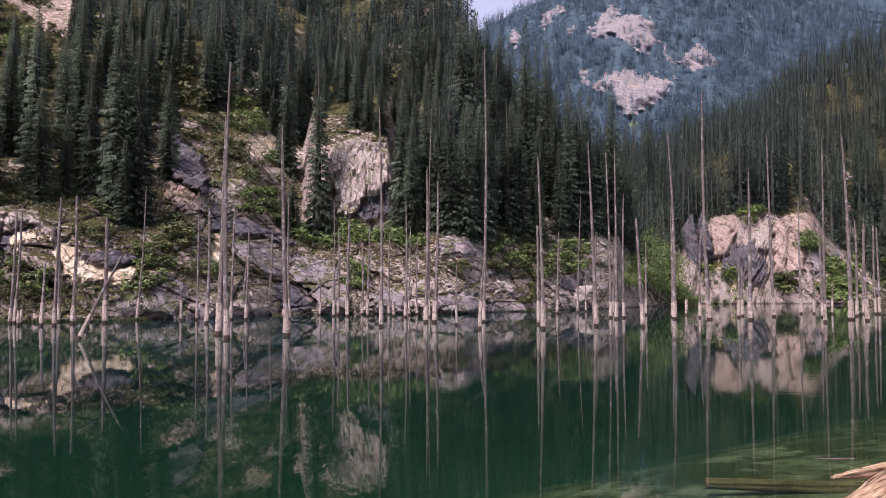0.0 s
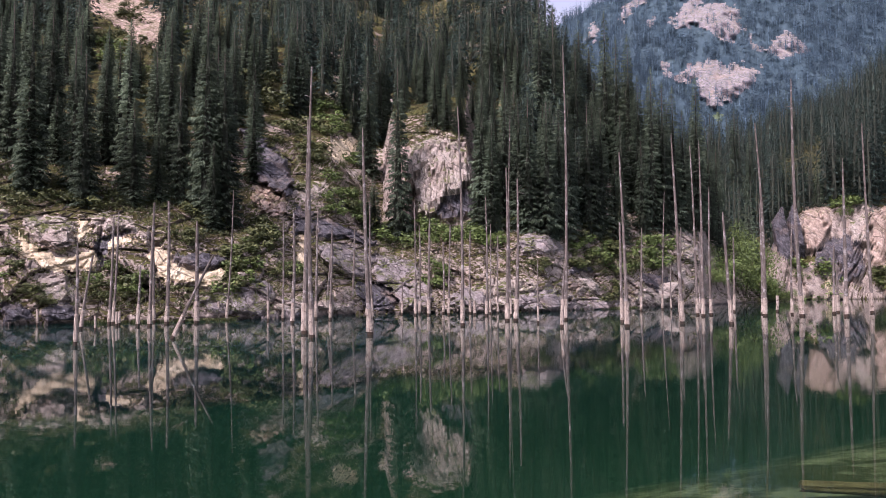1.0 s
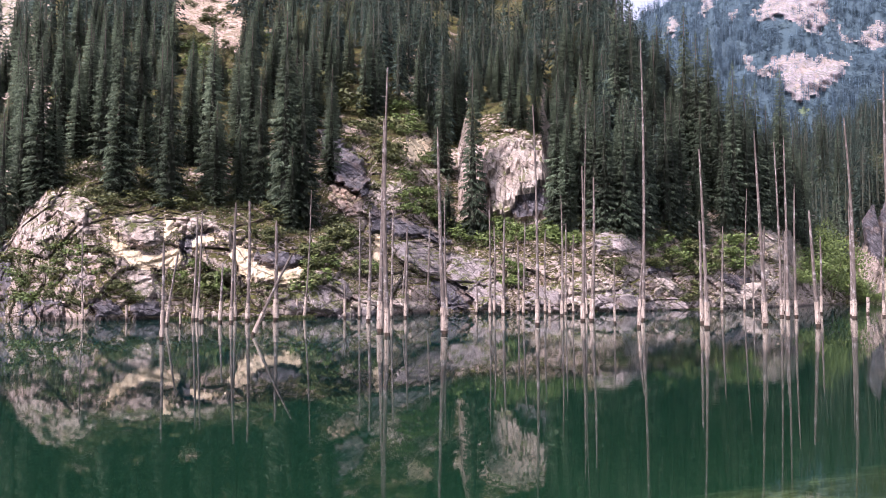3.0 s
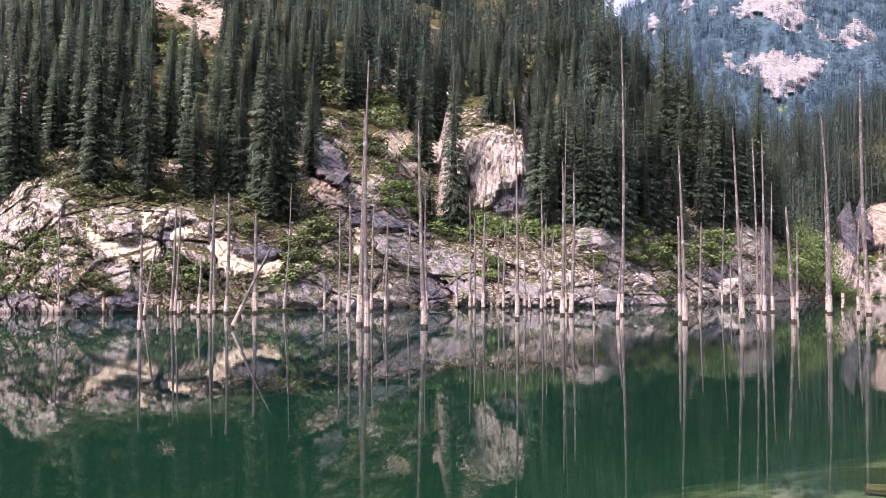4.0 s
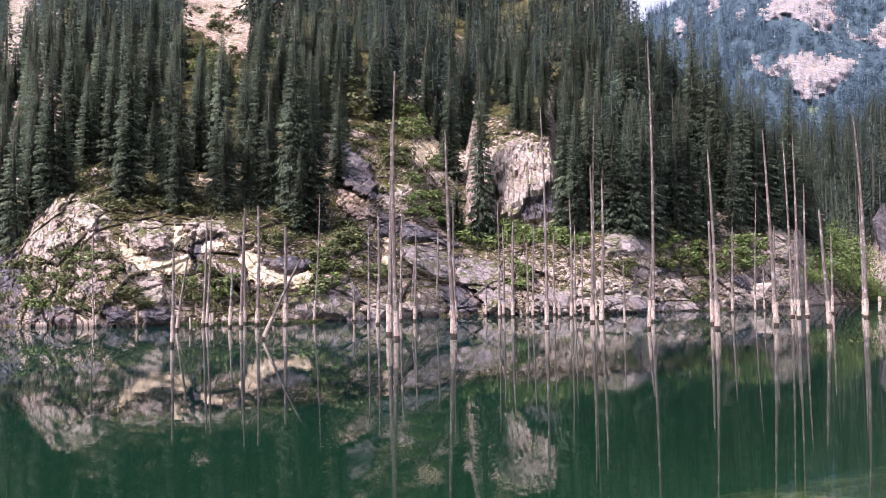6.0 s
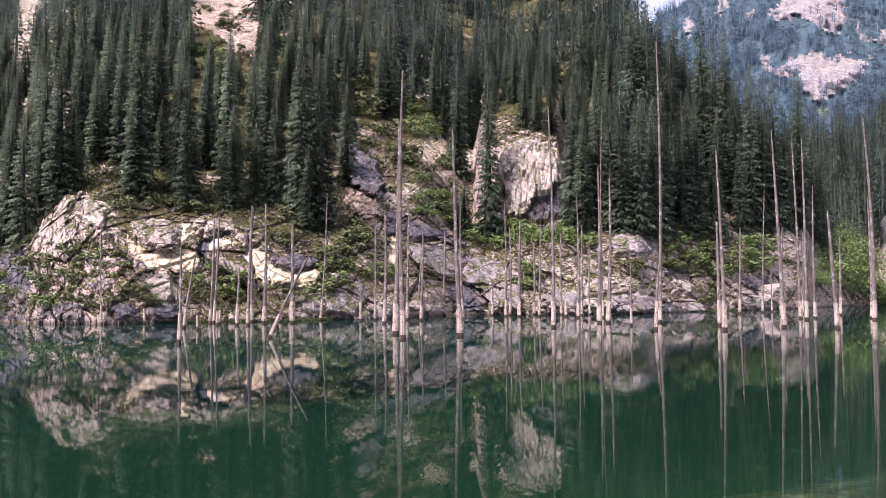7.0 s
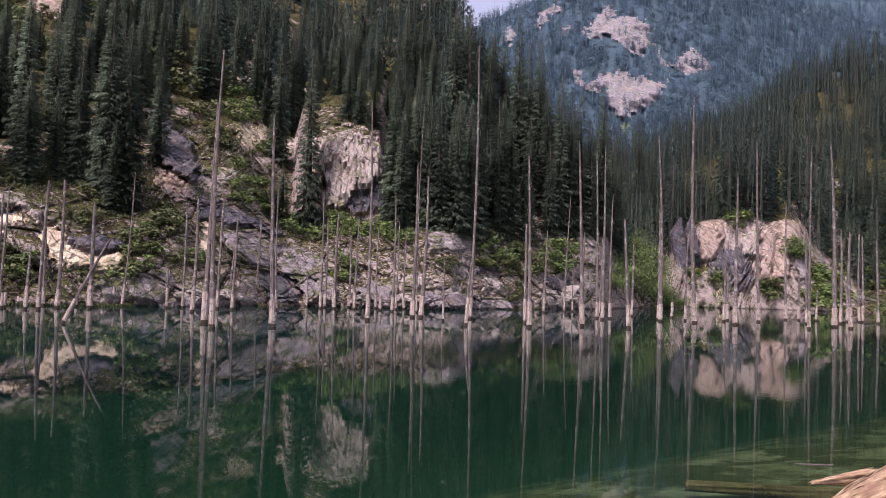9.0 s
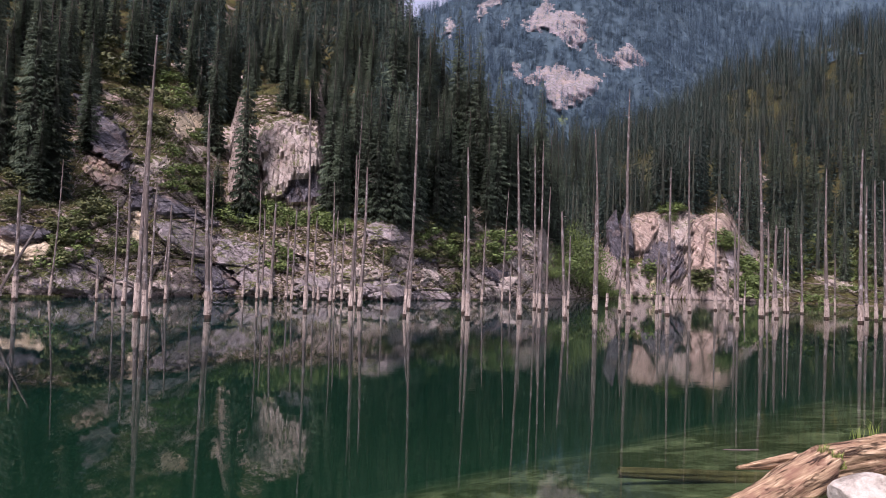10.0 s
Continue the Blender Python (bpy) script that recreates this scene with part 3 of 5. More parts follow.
def relief(x, y, z, t, plain):
    """Fractured beds on the steep bank, soft undulation higher up: how far the stone stands out, and the rise of the ground."""
    p = Vector((x, y, z))
    big = noise.fractal(p * 0.11, 1.0, 2.0, 3)
    proud, dz = 0.0, 0.8 * big
    if t < 46:
        k = min(1.0, (t + 4) / 5.0) * min(1.0, (46 - t) / 12.0)
        if y > 190:
            q = Vector((x * 1.1 + 0.15 * z, y * 0.4, z * 0.38 + x * 0.2))
            beds = ((0.11, 2.6), (0.26, 1.3), (0.7, 0.12))
        else:
            q = Vector((x * 0.62 - z * 0.5, y * 0.25, z * 1.0 + x * 0.62))
            beds = ((0.13, 1.1 - 0.6 * plain), (0.30, 0.75 - 0.4 * plain), (0.85, 0.30 - 0.12 * plain))
        for size, amp in beds:
            dist, near = noise.voronoi(q * size)
            gap = dist[1] - dist[0]
            lean = q * size - near[0]
            block = noise.noise(near[0] * 5.17) + 0.9 * (lean.x * noise.noise(near[0] * 3.3) + lean.z * noise.noise(near[0] * 2.1)) - 0.6 * (1 - min(1.0, gap * max(10.0, 3.2 / size)))
            proud += k * amp * 1.5 * block
        ledge = (z * 0.42 + x * 0.30 + 1.5 * big) % 1.0
        proud += (0.0 if y > 190 else k * (0.5 - 0.2 * plain)) * (ledge - 0.5)
        proud += k * 0.22 * noise.fractal(p * 0.9, 0.75, 2.1, 4)
    elif t < 200 and plain > -1:
        dist, near = noise.voronoi(Vector((x * 0.5, y * 0.2, z * 0.16 + x * 0.1)))
        proud += 2.2 * noise.noise(near[0] * 5.17) - 0.9 * (1 - min(1.0, (dist[1] - dist[0]) * 8.0))
    if t > 200:
        dz += 3 * noise.fractal(p * 0.012, 1.0, 2.0, 4)
    if t >= 400:
        rib = noise.ridged_multi_fractal(Vector((x * 0.05 + z * 0.012, y * 0.02, z * 0.028)), 0.7, 2.2, 5, 1.0, 2.0) - 1.0
        proud += 9 * rib
        dz += 1.5 * rib
    return proud, dz


SLAB_WORDS = {'grey': "grey weathered limestone slab", 'pale': "pale cracked limestone block", 'cream': "smooth cream limestone face", 'dark': "dark slate grey layered slab, shade painted on some",
              'rose': "rose and ochre limestone face", 'far': "pale ribbed mountain crag", 'meadow': "small bright green alpine meadow"}


def cut_out(verts, faces):
    """The vertices and faces of one piece of a larger sheet."""
    used, index = np.unique(faces, return_inverse=True)
    return verts[used].tolist(), index.reshape(faces.shape).tolist()


def terrain(name, ss, ts, rows, faces, label, category, from_shore=True, structure=True):
    S, T = np.meshgrid(ss, ts, indexing='ij')
    D = shore(S) + T if from_shore else T
    Z = land(S, D)
    X, Y = S * D, D
    out, owner, kind = apply_faces(X, Y, Z, faces, 1.6 if from_shore else 20.0, 0.5 if from_shore else 8.0, 0.55 if from_shore else 7.0)
    out2, kind2, owner2 = apply_beds(X, Y, Z, rows)
    out, owner = np.where(owner > 0, out, out2), np.where(owner > 0, owner, np.where(owner2 > 0, owner2 + len(faces), 0))
    smooth = np.where(np.isin(kind, (1, 3)), 1.0, np.where(kind == 4, 0.7, np.where(kind == 2, 0.25, np.where(kind == 0, -1.0, 0.0))))
    mv = np.array([relief(x, y, z, t if from_shore else 400.0, q if t < 46 and q > 0 else min(q, 0.0) if t >= 46 else 0.0) for x, y, z, t, q in zip(X.ravel(), Y.ravel(), Z.ravel(), T.ravel(), smooth.ravel())]).reshape(X.shape + (2,))
    Z = Z + mv[..., 1] * (np.clip((T - 20) / 20, 0, 1) if from_shore else 1.0)
    near = 1 - (out + mv[..., 0]) / np.hypot(X, Y)
    verts = np.stack([X * near, Y * near, EYE + (Z - EYE) * near], -1).reshape(-1, 3)
    soft = structure or ss[0] > 0.27
    n, m = len(ss), len(ts)
    i, j = np.meshgrid(np.arange(n - 1), np.arange(m - 1), indexing='ij')
    a = (i * m + j).ravel()
    quads = np.stack([a, a + m, a + m + 1, a + 1], -1)
    face_owner = owner[:-1, :-1].ravel()
    numbers = [q for q in np.unique(face_owner) if q and np.count_nonzero(face_owner == q) > 16]
    own = np.isin(face_owner, numbers)
    rest = GROUND if from_shore else HAZED_SLOPE
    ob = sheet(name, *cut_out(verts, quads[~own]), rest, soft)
    kinds = [f[0] for f in faces] + [r[6] for r in rows]
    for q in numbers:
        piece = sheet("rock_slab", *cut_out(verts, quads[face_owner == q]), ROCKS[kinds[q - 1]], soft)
        piece.parent = ob
        piece["label"] = SLAB_WORDS[kinds[q - 1]]
    return tagged(ob, label, category, kind="structure" if structure else "")


def build_ground():
    ss = np.concatenate([np.linspace(-1.15, -0.87, 30), np.linspace(-0.865, 0.68, 560), np.linspace(0.69, 1.0, 30)])
    ts = np.concatenate([np.arange(45, 130, 1.6), np.arange(130, 200, 4), np.arange(200, 420, 12)])
    terrain("ground", ss, ts, [], HIGH_PATCHES, "steep mountainside with forest floor and meadow", "ground")
    bank = np.concatenate([np.arange(-6, 0, 1.0), np.arange(0, 1.2, 0.06), np.arange(1.2, 16, 0.17), np.arange(16, 46.3, 0.42)])
    for a, b, label in ((-1.15, -0.86, "grey rocky bank of the lake"), (-0.86, -0.372, "pale limestone bank with cream bands and shrubs"), (-0.372, -0.175, "layered grey and cream limestone cliff"),
                        (-0.175, 0.075, "grey slab cliff with a white face above"), (0.075, 0.28, "rubbly limestone bank below spruces"), (0.28, 0.68, "rose coloured limestone cliff across the lake"), (0.68, 1.0, "low rocky bank under forest")):
        step = 0.0021 if -0.9 < a < 0.6 else 0.01
        terrain("rock_bank", np.linspace(a, b + 0.0004, int((b - a) / step) + 2), bank, BEDS, FACES, label, "cliff", True, False)
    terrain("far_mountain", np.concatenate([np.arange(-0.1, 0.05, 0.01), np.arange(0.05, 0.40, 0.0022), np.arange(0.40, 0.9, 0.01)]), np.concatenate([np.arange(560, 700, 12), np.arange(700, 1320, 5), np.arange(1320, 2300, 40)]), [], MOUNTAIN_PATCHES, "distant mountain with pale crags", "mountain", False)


def near_gap(x, y):
    """Distance out into the lake from the shore at the viewer's feet."""
    return (y - 10.7) * 0.77 - (x - 6.6) * 0.64 if x > -2 else (y - 10.7) * 0.77 + 8.6 * 0.64 - (x + 2) * 0.15


def build_bed():
    verts, faces = [], []
    xs, ys = np.concatenate([np.linspace(-260, -30, 24)[:-1], np.linspace(-30, 40, 141), np.linspace(41, 300, 27)]), np.concatenate([np.linspace(-3000, -10, 12)[:-1], np.linspace(-10, 45, 111), np.linspace(47, 340, 40)])
    for x in xs:
        for y in ys:
            g = near_gap(x, y)
            z = 0.05 - 0.10 * g - 0.014 * max(0.0, g - 2.5) ** 2
            z = max(z, -9.0) + 0.09 * noise.fractal(Vector((x, y, 0)) * 0.5, 1.0, 2.0, 4) * min(1, max(0, g + 3) / 3)
            z = min(z, 1.35 + 0.1 * noise.noise(Vector((x, y, 3)) * 0.3))
            verts.append((x, y, z))
    m = len(ys)
    for i in range(len(xs) - 1):
        for j in range(m - 1):
            faces.append((i * m + j, (i + 1) * m + j, (i + 1) * m + j + 1, i * m + j + 1))
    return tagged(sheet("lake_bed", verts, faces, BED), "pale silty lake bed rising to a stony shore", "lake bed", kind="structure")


build_ground()
build_bed()
quad = [(0, 1, 2, 3)]
tagged(sheet("water", [(-330, -2, 0), (380, -2, 0), (380, 330, 0), (-330, 330, 0)], quad, WATER, False), "calm clear green lake water with mirror reflections", "lake", kind="structure")


# ---------------------------------------------------------------- spruces
def crown_span(u, radius):
    return radius * (1 - u) ** 0.66 * (0.8 + 0.2 * min(1, u / 0.12))


def soften(me, jitter, seed):
    """Each needle spray shades as the round of the crown that it lies on."""
    gen = np.random.default_rng(seed)
    co = np.empty(len(me.vertices) * 3)
    me.vertices.foreach_get("co", co)
    co = co.reshape(-1, 3)
    out = co * (1, 1, 0)
    out /= np.maximum(np.linalg.norm(out, axis=1, keepdims=True), 1e-5)
    nor = out * 0.6 + (0, 0, 0.75) + gen.normal(0, jitter, co.shape)
    nor /= np.linalg.norm(nor, axis=1, keepdims=True)
    me.polygons.foreach_set("use_smooth", [True] * len(me.polygons))
    me.normals_split_custom_set_from_vertices(nor.tolist())
    return nor


def spruce_mesh(seed, height, radius, tiers, arms, sprays, core=10, wide=1.0):
    """Crown of a slim spruce: a shaded heart and tiers of boughs that droop and carry side sprays."""
    rnd = random.Random(seed)
    v, f = [], []
    base = 0.03 * height
    lump = [rnd.uniform(0.80, 1.18) for _ in range(9)]
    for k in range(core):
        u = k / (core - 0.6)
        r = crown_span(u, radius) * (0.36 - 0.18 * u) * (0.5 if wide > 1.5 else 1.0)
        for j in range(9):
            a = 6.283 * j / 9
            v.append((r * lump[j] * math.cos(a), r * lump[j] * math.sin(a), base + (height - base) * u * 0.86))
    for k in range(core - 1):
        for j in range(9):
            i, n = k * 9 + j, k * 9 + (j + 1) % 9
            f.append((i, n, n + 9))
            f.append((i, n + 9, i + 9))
    for k in range(tiers):
        u = 1 - (1 - (k + 0.4) / tiers) ** 1.12
        z = base + (height - base) * u
        whorl = 1.0 + 0.10 * math.sin(k * 2.4 + seed) + rnd.uniform(-0.10, 0.10)
        r = crown_span(u, radius) * whorl + 0.05 * radius
        spin = rnd.uniform(0, 6.28)
        count = arms if u < 0.7 else max(5, arms - 4)
        for j in range(count):
            if rnd.random() < 0.10:
                continue
            ang = spin + 6.283 * j / count + rnd.uniform(-0.28, 0.28)
            rr = r * rnd.uniform(0.74, 1.14) * lump[int((ang % 6.283) / 6.284 * 9)]
            z0 = z + rnd.uniform(-0.35, 0.35) * height / tiers
            fall = rnd.uniform(0.30, 0.62) * (1.15 - 0.9 * u)
            c, s = math.cos(ang), math.sin(ang)

            def spine(p):
                return rr * p, z0 - fall * rr * (1.25 * p - 0.42 * p * p * p)

            for q in range(sprays + 1):
                end = q == sprays
                at = 0.84 if end else 0.34 + 0.54 * (q + rnd.random()) / sprays
                side = 0.0 if end else (1 if q % 2 else -1) * rnd.uniform(0.6, 1.0)
                reach = rr * rnd.uniform(0.20, 0.34) * (1.25 - 0.55 * at) * wide ** 0.5
                half = wide * (0.085 * rr + 0.015 * radius) * rnd.uniform(0.8, 1.25)
                (x0, h0), (x1, h1), (xm, hm) = spine(at - 0.10), spine(at + 0.10), spine(at)
                tx, ty = xm + reach * (0.95 if end else 0.55), side * reach * 1.15
                th = hm - reach * rnd.uniform(0.35, 1.0)
                i = len(v)
                if end:
                    v.extend([(x0 * c - half * s, x0 * s + half * c, h0), (x0 * c + half * s, x0 * s - half * c, h0)])
                else:
                    v.extend([(x0 * c, x0 * s, h0), (x1 * c, x1 * s, h1 + 0.3 * half)])
                    tx, ty = tx + half * 0.3, ty * (0.8 + half / (rr + 1e-6))
                v.append((tx * c - ty * s, tx * s + ty * c, th))
                p, q1, q2 = (Vector(v[i + n]) for n in range(3))
                up = (q1 - p).cross(q2 - p)
                f.append((i, i + 1, i + 2) if up.x * c + up.y * s + 0.5 * up.z > 0 else (i, i + 2, i + 1))
    for q in range(5):
        a, i = 1.257 * q, len(v)
        w = 0.05 * radius
        v.extend([(w * math.cos(a), w * math.sin(a), height * 0.955), (w * math.cos(a + 1.3), w * math.sin(a + 1.3), height * 0.955), (0, 0, height * 1.01)])
        f.append((i, i + 1, i + 2))
    me = bpy.data.meshes.new("crown")
    me.from_pydata(v, [], f)
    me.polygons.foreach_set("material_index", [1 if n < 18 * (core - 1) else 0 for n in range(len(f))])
    return me


def pole_bm(points, radii, sides=8, wobble=0.0, seed=0):
    """A tapered round pole through points, closed at both ends."""
    rnd = random.Random(seed)
    bm = bmesh.new()
    rings = []
    for p, r in zip(points, radii):
        p = Vector(p)
        rings.append([bm.verts.new((p.x + r * (1 + rnd.uniform(-wobble, wobble)) * math.cos(6.2832 * i / sides),
                                    p.y + r * (1 + rnd.uniform(-wobble, wobble)) * math.sin(6.2832 * i / sides), p.z)) for i in range(sides)])
    for a, b in zip(rings, rings[1:]):
        for i in range(sides):
            bm.faces.new((a[i], a[(i + 1) % sides], b[(i + 1) % sides], b[i]))
    bm.faces.new(rings[-1])
    bm.faces.new(rings[0][::-1])
    return bm


SPRUCES = []
for i, (h, r, tiers) in enumerate([(22, 2.35, 48), (25, 2.55, 53), (19, 2.1, 42), (27, 2.75, 56), (15, 1.9, 34), (23, 2.1, 49)]):
    me = spruce_mesh(10 + i, h, r, tiers, 13, 7)
    soften(me, 0.30, i)
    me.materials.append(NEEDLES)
    me.materials.append(SHADED_TWIGS)
    trunk = bpy.data.meshes.new("trunk")
    bm = pole_bm([(0, 0, -1.5), (0, 0, 0.3), (0, 0, h * 0.5), (0, 0, h * 0.97)], [0.32, 0.26, 0.15, 0.03], 7)
    bm.to_mesh(trunk)
    bm.free()
    trunk.materials.append(BARK)
    SPRUCES.append((h, me, trunk))

tree_count = 0


def plant(x, y, z, height, kind, turn, lean=0.0, group="spruces on the slope"):
    """A spruce as a thing of its own."""
    h, me, trunk = SPRUCES[kind % len(SPRUCES)]
    k = height / h
    ob = new("spruce_tree", None)
    ob.empty_display_size = 0.3
    ob.matrix_world = pose(x, y, z, lean, 0, turn) @ Matrix.Diagonal((k ** 0.55, k ** 0.55, k, 1))
    for name, data in (("trunk", trunk), ("crown", me)):
        c = new(name, data)
        c.parent = ob
    return tagged(ob, "slim dark green spruce on the rocky slope", "tree", group)


FRONT_SPRUCES = [
    (-76.5, 93.5, 17.5),
    (-80.5, 96.0, 19.0),
    (-84.0, 101.0, 20.0),
    (-77.0, 97.5, 16.0),
    (-72.6, 95.5, 22.0),
    (-79.0, 101.0, 21.5),
    (-71.3, 96.5, 14.2),
    (-73.8, 105.0, 15.4),
    (-62.4, 98.0, 25.8),
    (-62.2, 97.0, 13.8),
    (-56.0, 99.5, 20.5),
    (-58.6, 101.5, 21.9),
    (-51.4, 103.5, 14.4),
    (-55.0, 109.5, 23.2),
    (-47.2, 108.5, 18.2),
    (-49.4, 106.5, 11.5),
    (-41.4, 106.0, 11.7),
    (-42.9, 107.5, 30.6),
    (-40.7, 108.0, 25.0),
    (-46.9, 115.0, 19.2),
    (-50.8, 113.5, 24.7),
    (-74.3, 108.5, 21.2),
    (-79.3, 109.0, 21.4),
    (-70.3, 106.0, 20.6),
    (-68.2, 112.0, 22.5),
]
MEADOW_SPRUCES = [
    (-45.1, 117.0, 22.5),
    (-55.2, 158.5, 15.3),
    (-53.1, 169.0, 14.3),
    (-45.3, 154.5, 16.4),
    (-44.0, 156.0, 21.1),
    (-44.1, 164.5, 9.0),
    (-42.8, 174.0, 15.8),
    (-39.3, 183.5, 15.9),
    (-28.9, 151.0, 22.9),
    (-29.6, 168.0, 21.7),
    (-21.0, 136.5, 30.7),
    (-16.1, 150.5, 13.3),
    (-13.9, 150.0, 11.6),
    (-29.0, 170.0, 19.5),
    (-26.0, 203.5, 13.1),
    (-47.7, 143.5, 6.8),
    (-11.1, 147.0, 10.3),
    (-25.6, 131.0, 6.5),
    (-24.6, 133.5, 9.0),
]
CENTRE_SPRUCES = [
    (-6.8, 137.5, 25.8),
    (-5.1, 136.0, 19.3),
    (-2.9, 139.5, 28.0),
    (-0.6, 138.0, 22.3),
    (1.0, 137.0, 24.0),
    (4.1, 138.0, 23.6),
    (6.3, 142.0, 23.3),
    (8.2, 147.0, 25.6),
    (12.0, 152.5, 25.9),
    (14.9, 156.5, 25.4),
    (11.2, 168.5, 27.7),
    (3.8, 163.5, 32.9),
    (6.5, 164.0, 32.8),
    (18.3, 179.5, 36.1),
    (20.5, 178.0, 32.6),
    (22.8, 176.5, 35.2),
    (13.3, 154.0, 20.8),
    (23.6, 165.0, 19.3),
    (24.1, 172.0, 28.9),
    (26.4, 169.0, 32.9),
    (28.8, 170.5, 30.8),
    (31.6, 174.5, 30.2),
    (34.1, 177.5, 25.9),
    (38.4, 184.0, 33.9),
    (48.0, 208.0, 23.9),
    (43.3, 195.5, 27.1),
]
VALLEY_SPRUCES = [
    (50.8, 220.5, 24.2),
    (82.1, 324.0, 46.0),
    (86.0, 318.5, 37.3),
    (75.8, 314.0, 26.7),
    (85.9, 302.0, 23.6),
    (86.6, 286.5, 15.3),
    (92.0, 287.5, 16.4),
    (155.0, 304.5, 42.0),
    (160.6, 306.5, 41.2),
    (168.0, 306.0, 41.3),
    (171.4, 303.0, 37.6),
    (175.4, 300.0, 34.0),
    (180.6, 295.5, 39.0),
    (185.5, 292.5, 43.0),
    (130.3, 298.0, 23.7),
    (121.6, 301.0, 20.6),
    (143.1, 296.5, 30.1),
    (189.2, 289.5, 44.7),
    (163.0, 304.5, 32.1),
    (131.7, 291.0, 23.1),
    (105.6, 290.5, 12.5),
    (113.3, 294.0, 12.7),
]
SLOPE_SHRUBS = [
    (-37.7, 157.5, 36.0, 5.0, 4.1, 0),
    (-38.6, 172.5, 42.7, 4.9, 4.1, 1),
    (-40.0, 162.0, 39.3, 4.6, 3.8, 2),
    (-35.9, 172.0, 39.9, 5.5, 4.5, 0),
    (-31.3, 127.0, 17.2, 3.0, 2.5, 0),
    (-28.5, 131.5, 16.5, 3.3, 2.8, 3),
    (-31.8, 133.0, 21.7, 3.2, 2.6, 1),
    (-34.5, 125.0, 18.6, 2.4, 2.0, 4),
    (-25.9, 133.5, 13.6, 3.8, 3.2, 3),
    (-36.5, 109.0, 10.3, 3.5, 2.9, 3),
    (-34.2, 107.5, 7.9, 2.9, 2.4, 4),
    (-16.1, 137.5, 12.4, 3.9, 3.2, 0),
    (-13.1, 136.5, 11.9, 3.7, 3.0, 1),
    (-9.8, 136.5, 11.9, 3.7, 3.0, 0),
    (-18.3, 134.0, 9.9, 3.6, 3.0, 3),
    (-7.3, 136.0, 11.6, 3.7, 3.0, 2),
    (1.7, 137.0, 11.8, 3.0, 2.5, 3),
    (-1.8, 139.0, 12.9, 3.1, 2.6, 4),
    (10.6, 147.5, 10.4, 4.0, 3.3, 0),
    (16.1, 154.0, 9.7, 4.2, 3.4, 3),
    (13.8, 149.0, 7.5, 4.0, 3.3, 1),
    (18.0, 152.0, 5.5, 4.1, 3.4, 4),
    (11.6, 147.0, 8.6, 3.5, 2.9, 0),
    (8.4, 143.0, 9.4, 3.4, 2.8, 2),
    (25.6, 163.0, 9.8, 5.2, 4.3, 0),
    (24.1, 160.0, 7.7, 4.6, 3.8, 1),
    (20.2, 155.0, 6.7, 4.4, 3.7, 3),
    (-53.5, 160.5, 42.3, 7.6, 6.3, 3),
    (-48.9, 152.0, 36.2, 7.2, 6.0, 4),
    (-51.5, 149.5, 36.2, 5.9, 4.9, 3),
    (-42.8, 147.0, 31.8, 5.1, 4.2, 4),
    (-43.2, 141.0, 28.8, 4.5, 3.7, 3),
    (-38.8, 152.5, 33.4, 4.8, 4.0, 4),
    (-81.2, 188.5, 63.5, 6.0, 4.9, 0),
    (-89.7, 170.5, 55.9, 5.4, 4.5, 0),
    (-81.9, 159.5, 48.4, 6.3, 5.2, 2),
]
UNDER_SHRUBS = [
    (-69.8, 99.0, 17.8, 2.7, 2.2, 3),
    (-71.1, 104.5, 20.8, 2.8, 2.3, 4),
    (-67.6, 102.0, 18.8, 2.8, 2.3, 3),
    (-63.7, 98.0, 15.9, 2.3, 1.9, 4),
    (-61.9, 100.5, 16.1, 2.7, 2.2, 3),
    (-61.7, 103.5, 17.3, 2.8, 2.3, 4),
    (-59.0, 100.0, 15.0, 2.4, 2.0, 3),
    (-57.1, 104.5, 16.5, 2.8, 2.3, 4),
    (-54.6, 104.5, 15.7, 2.8, 2.3, 3),
    (-53.0, 103.0, 14.5, 2.5, 2.0, 4),
    (-52.3, 114.0, 19.4, 2.7, 2.2, 3),
    (-49.4, 109.5, 16.1, 3.0, 2.4, 4),
    (-47.2, 111.5, 16.3, 3.0, 2.5, 3),
    (-44.7, 107.0, 13.4, 2.9, 2.4, 4),
    (-50.9, 105.5, 14.9, 2.8, 2.4, 3),
    (-75.5, 104.5, 21.0, 2.5, 2.1, 4),
    (-74.2, 99.5, 17.9, 2.4, 2.0, 3),
    (-63.9, 93.0, 14.6, 2.2, 1.8, 4),
    (-43.2, 107.0, 12.6, 2.9, 2.4, 3),
    (-59.2, 97.5, 14.0, 2.3, 1.9, 4),
    (-86.2, 161.5, 50.7, 5.1, 4.2, 0),
    (-77.7, 157.5, 47.0, 4.5, 3.7, 1),
    (-94.1, 173.5, 58.5, 5.0, 4.1, 2),
]
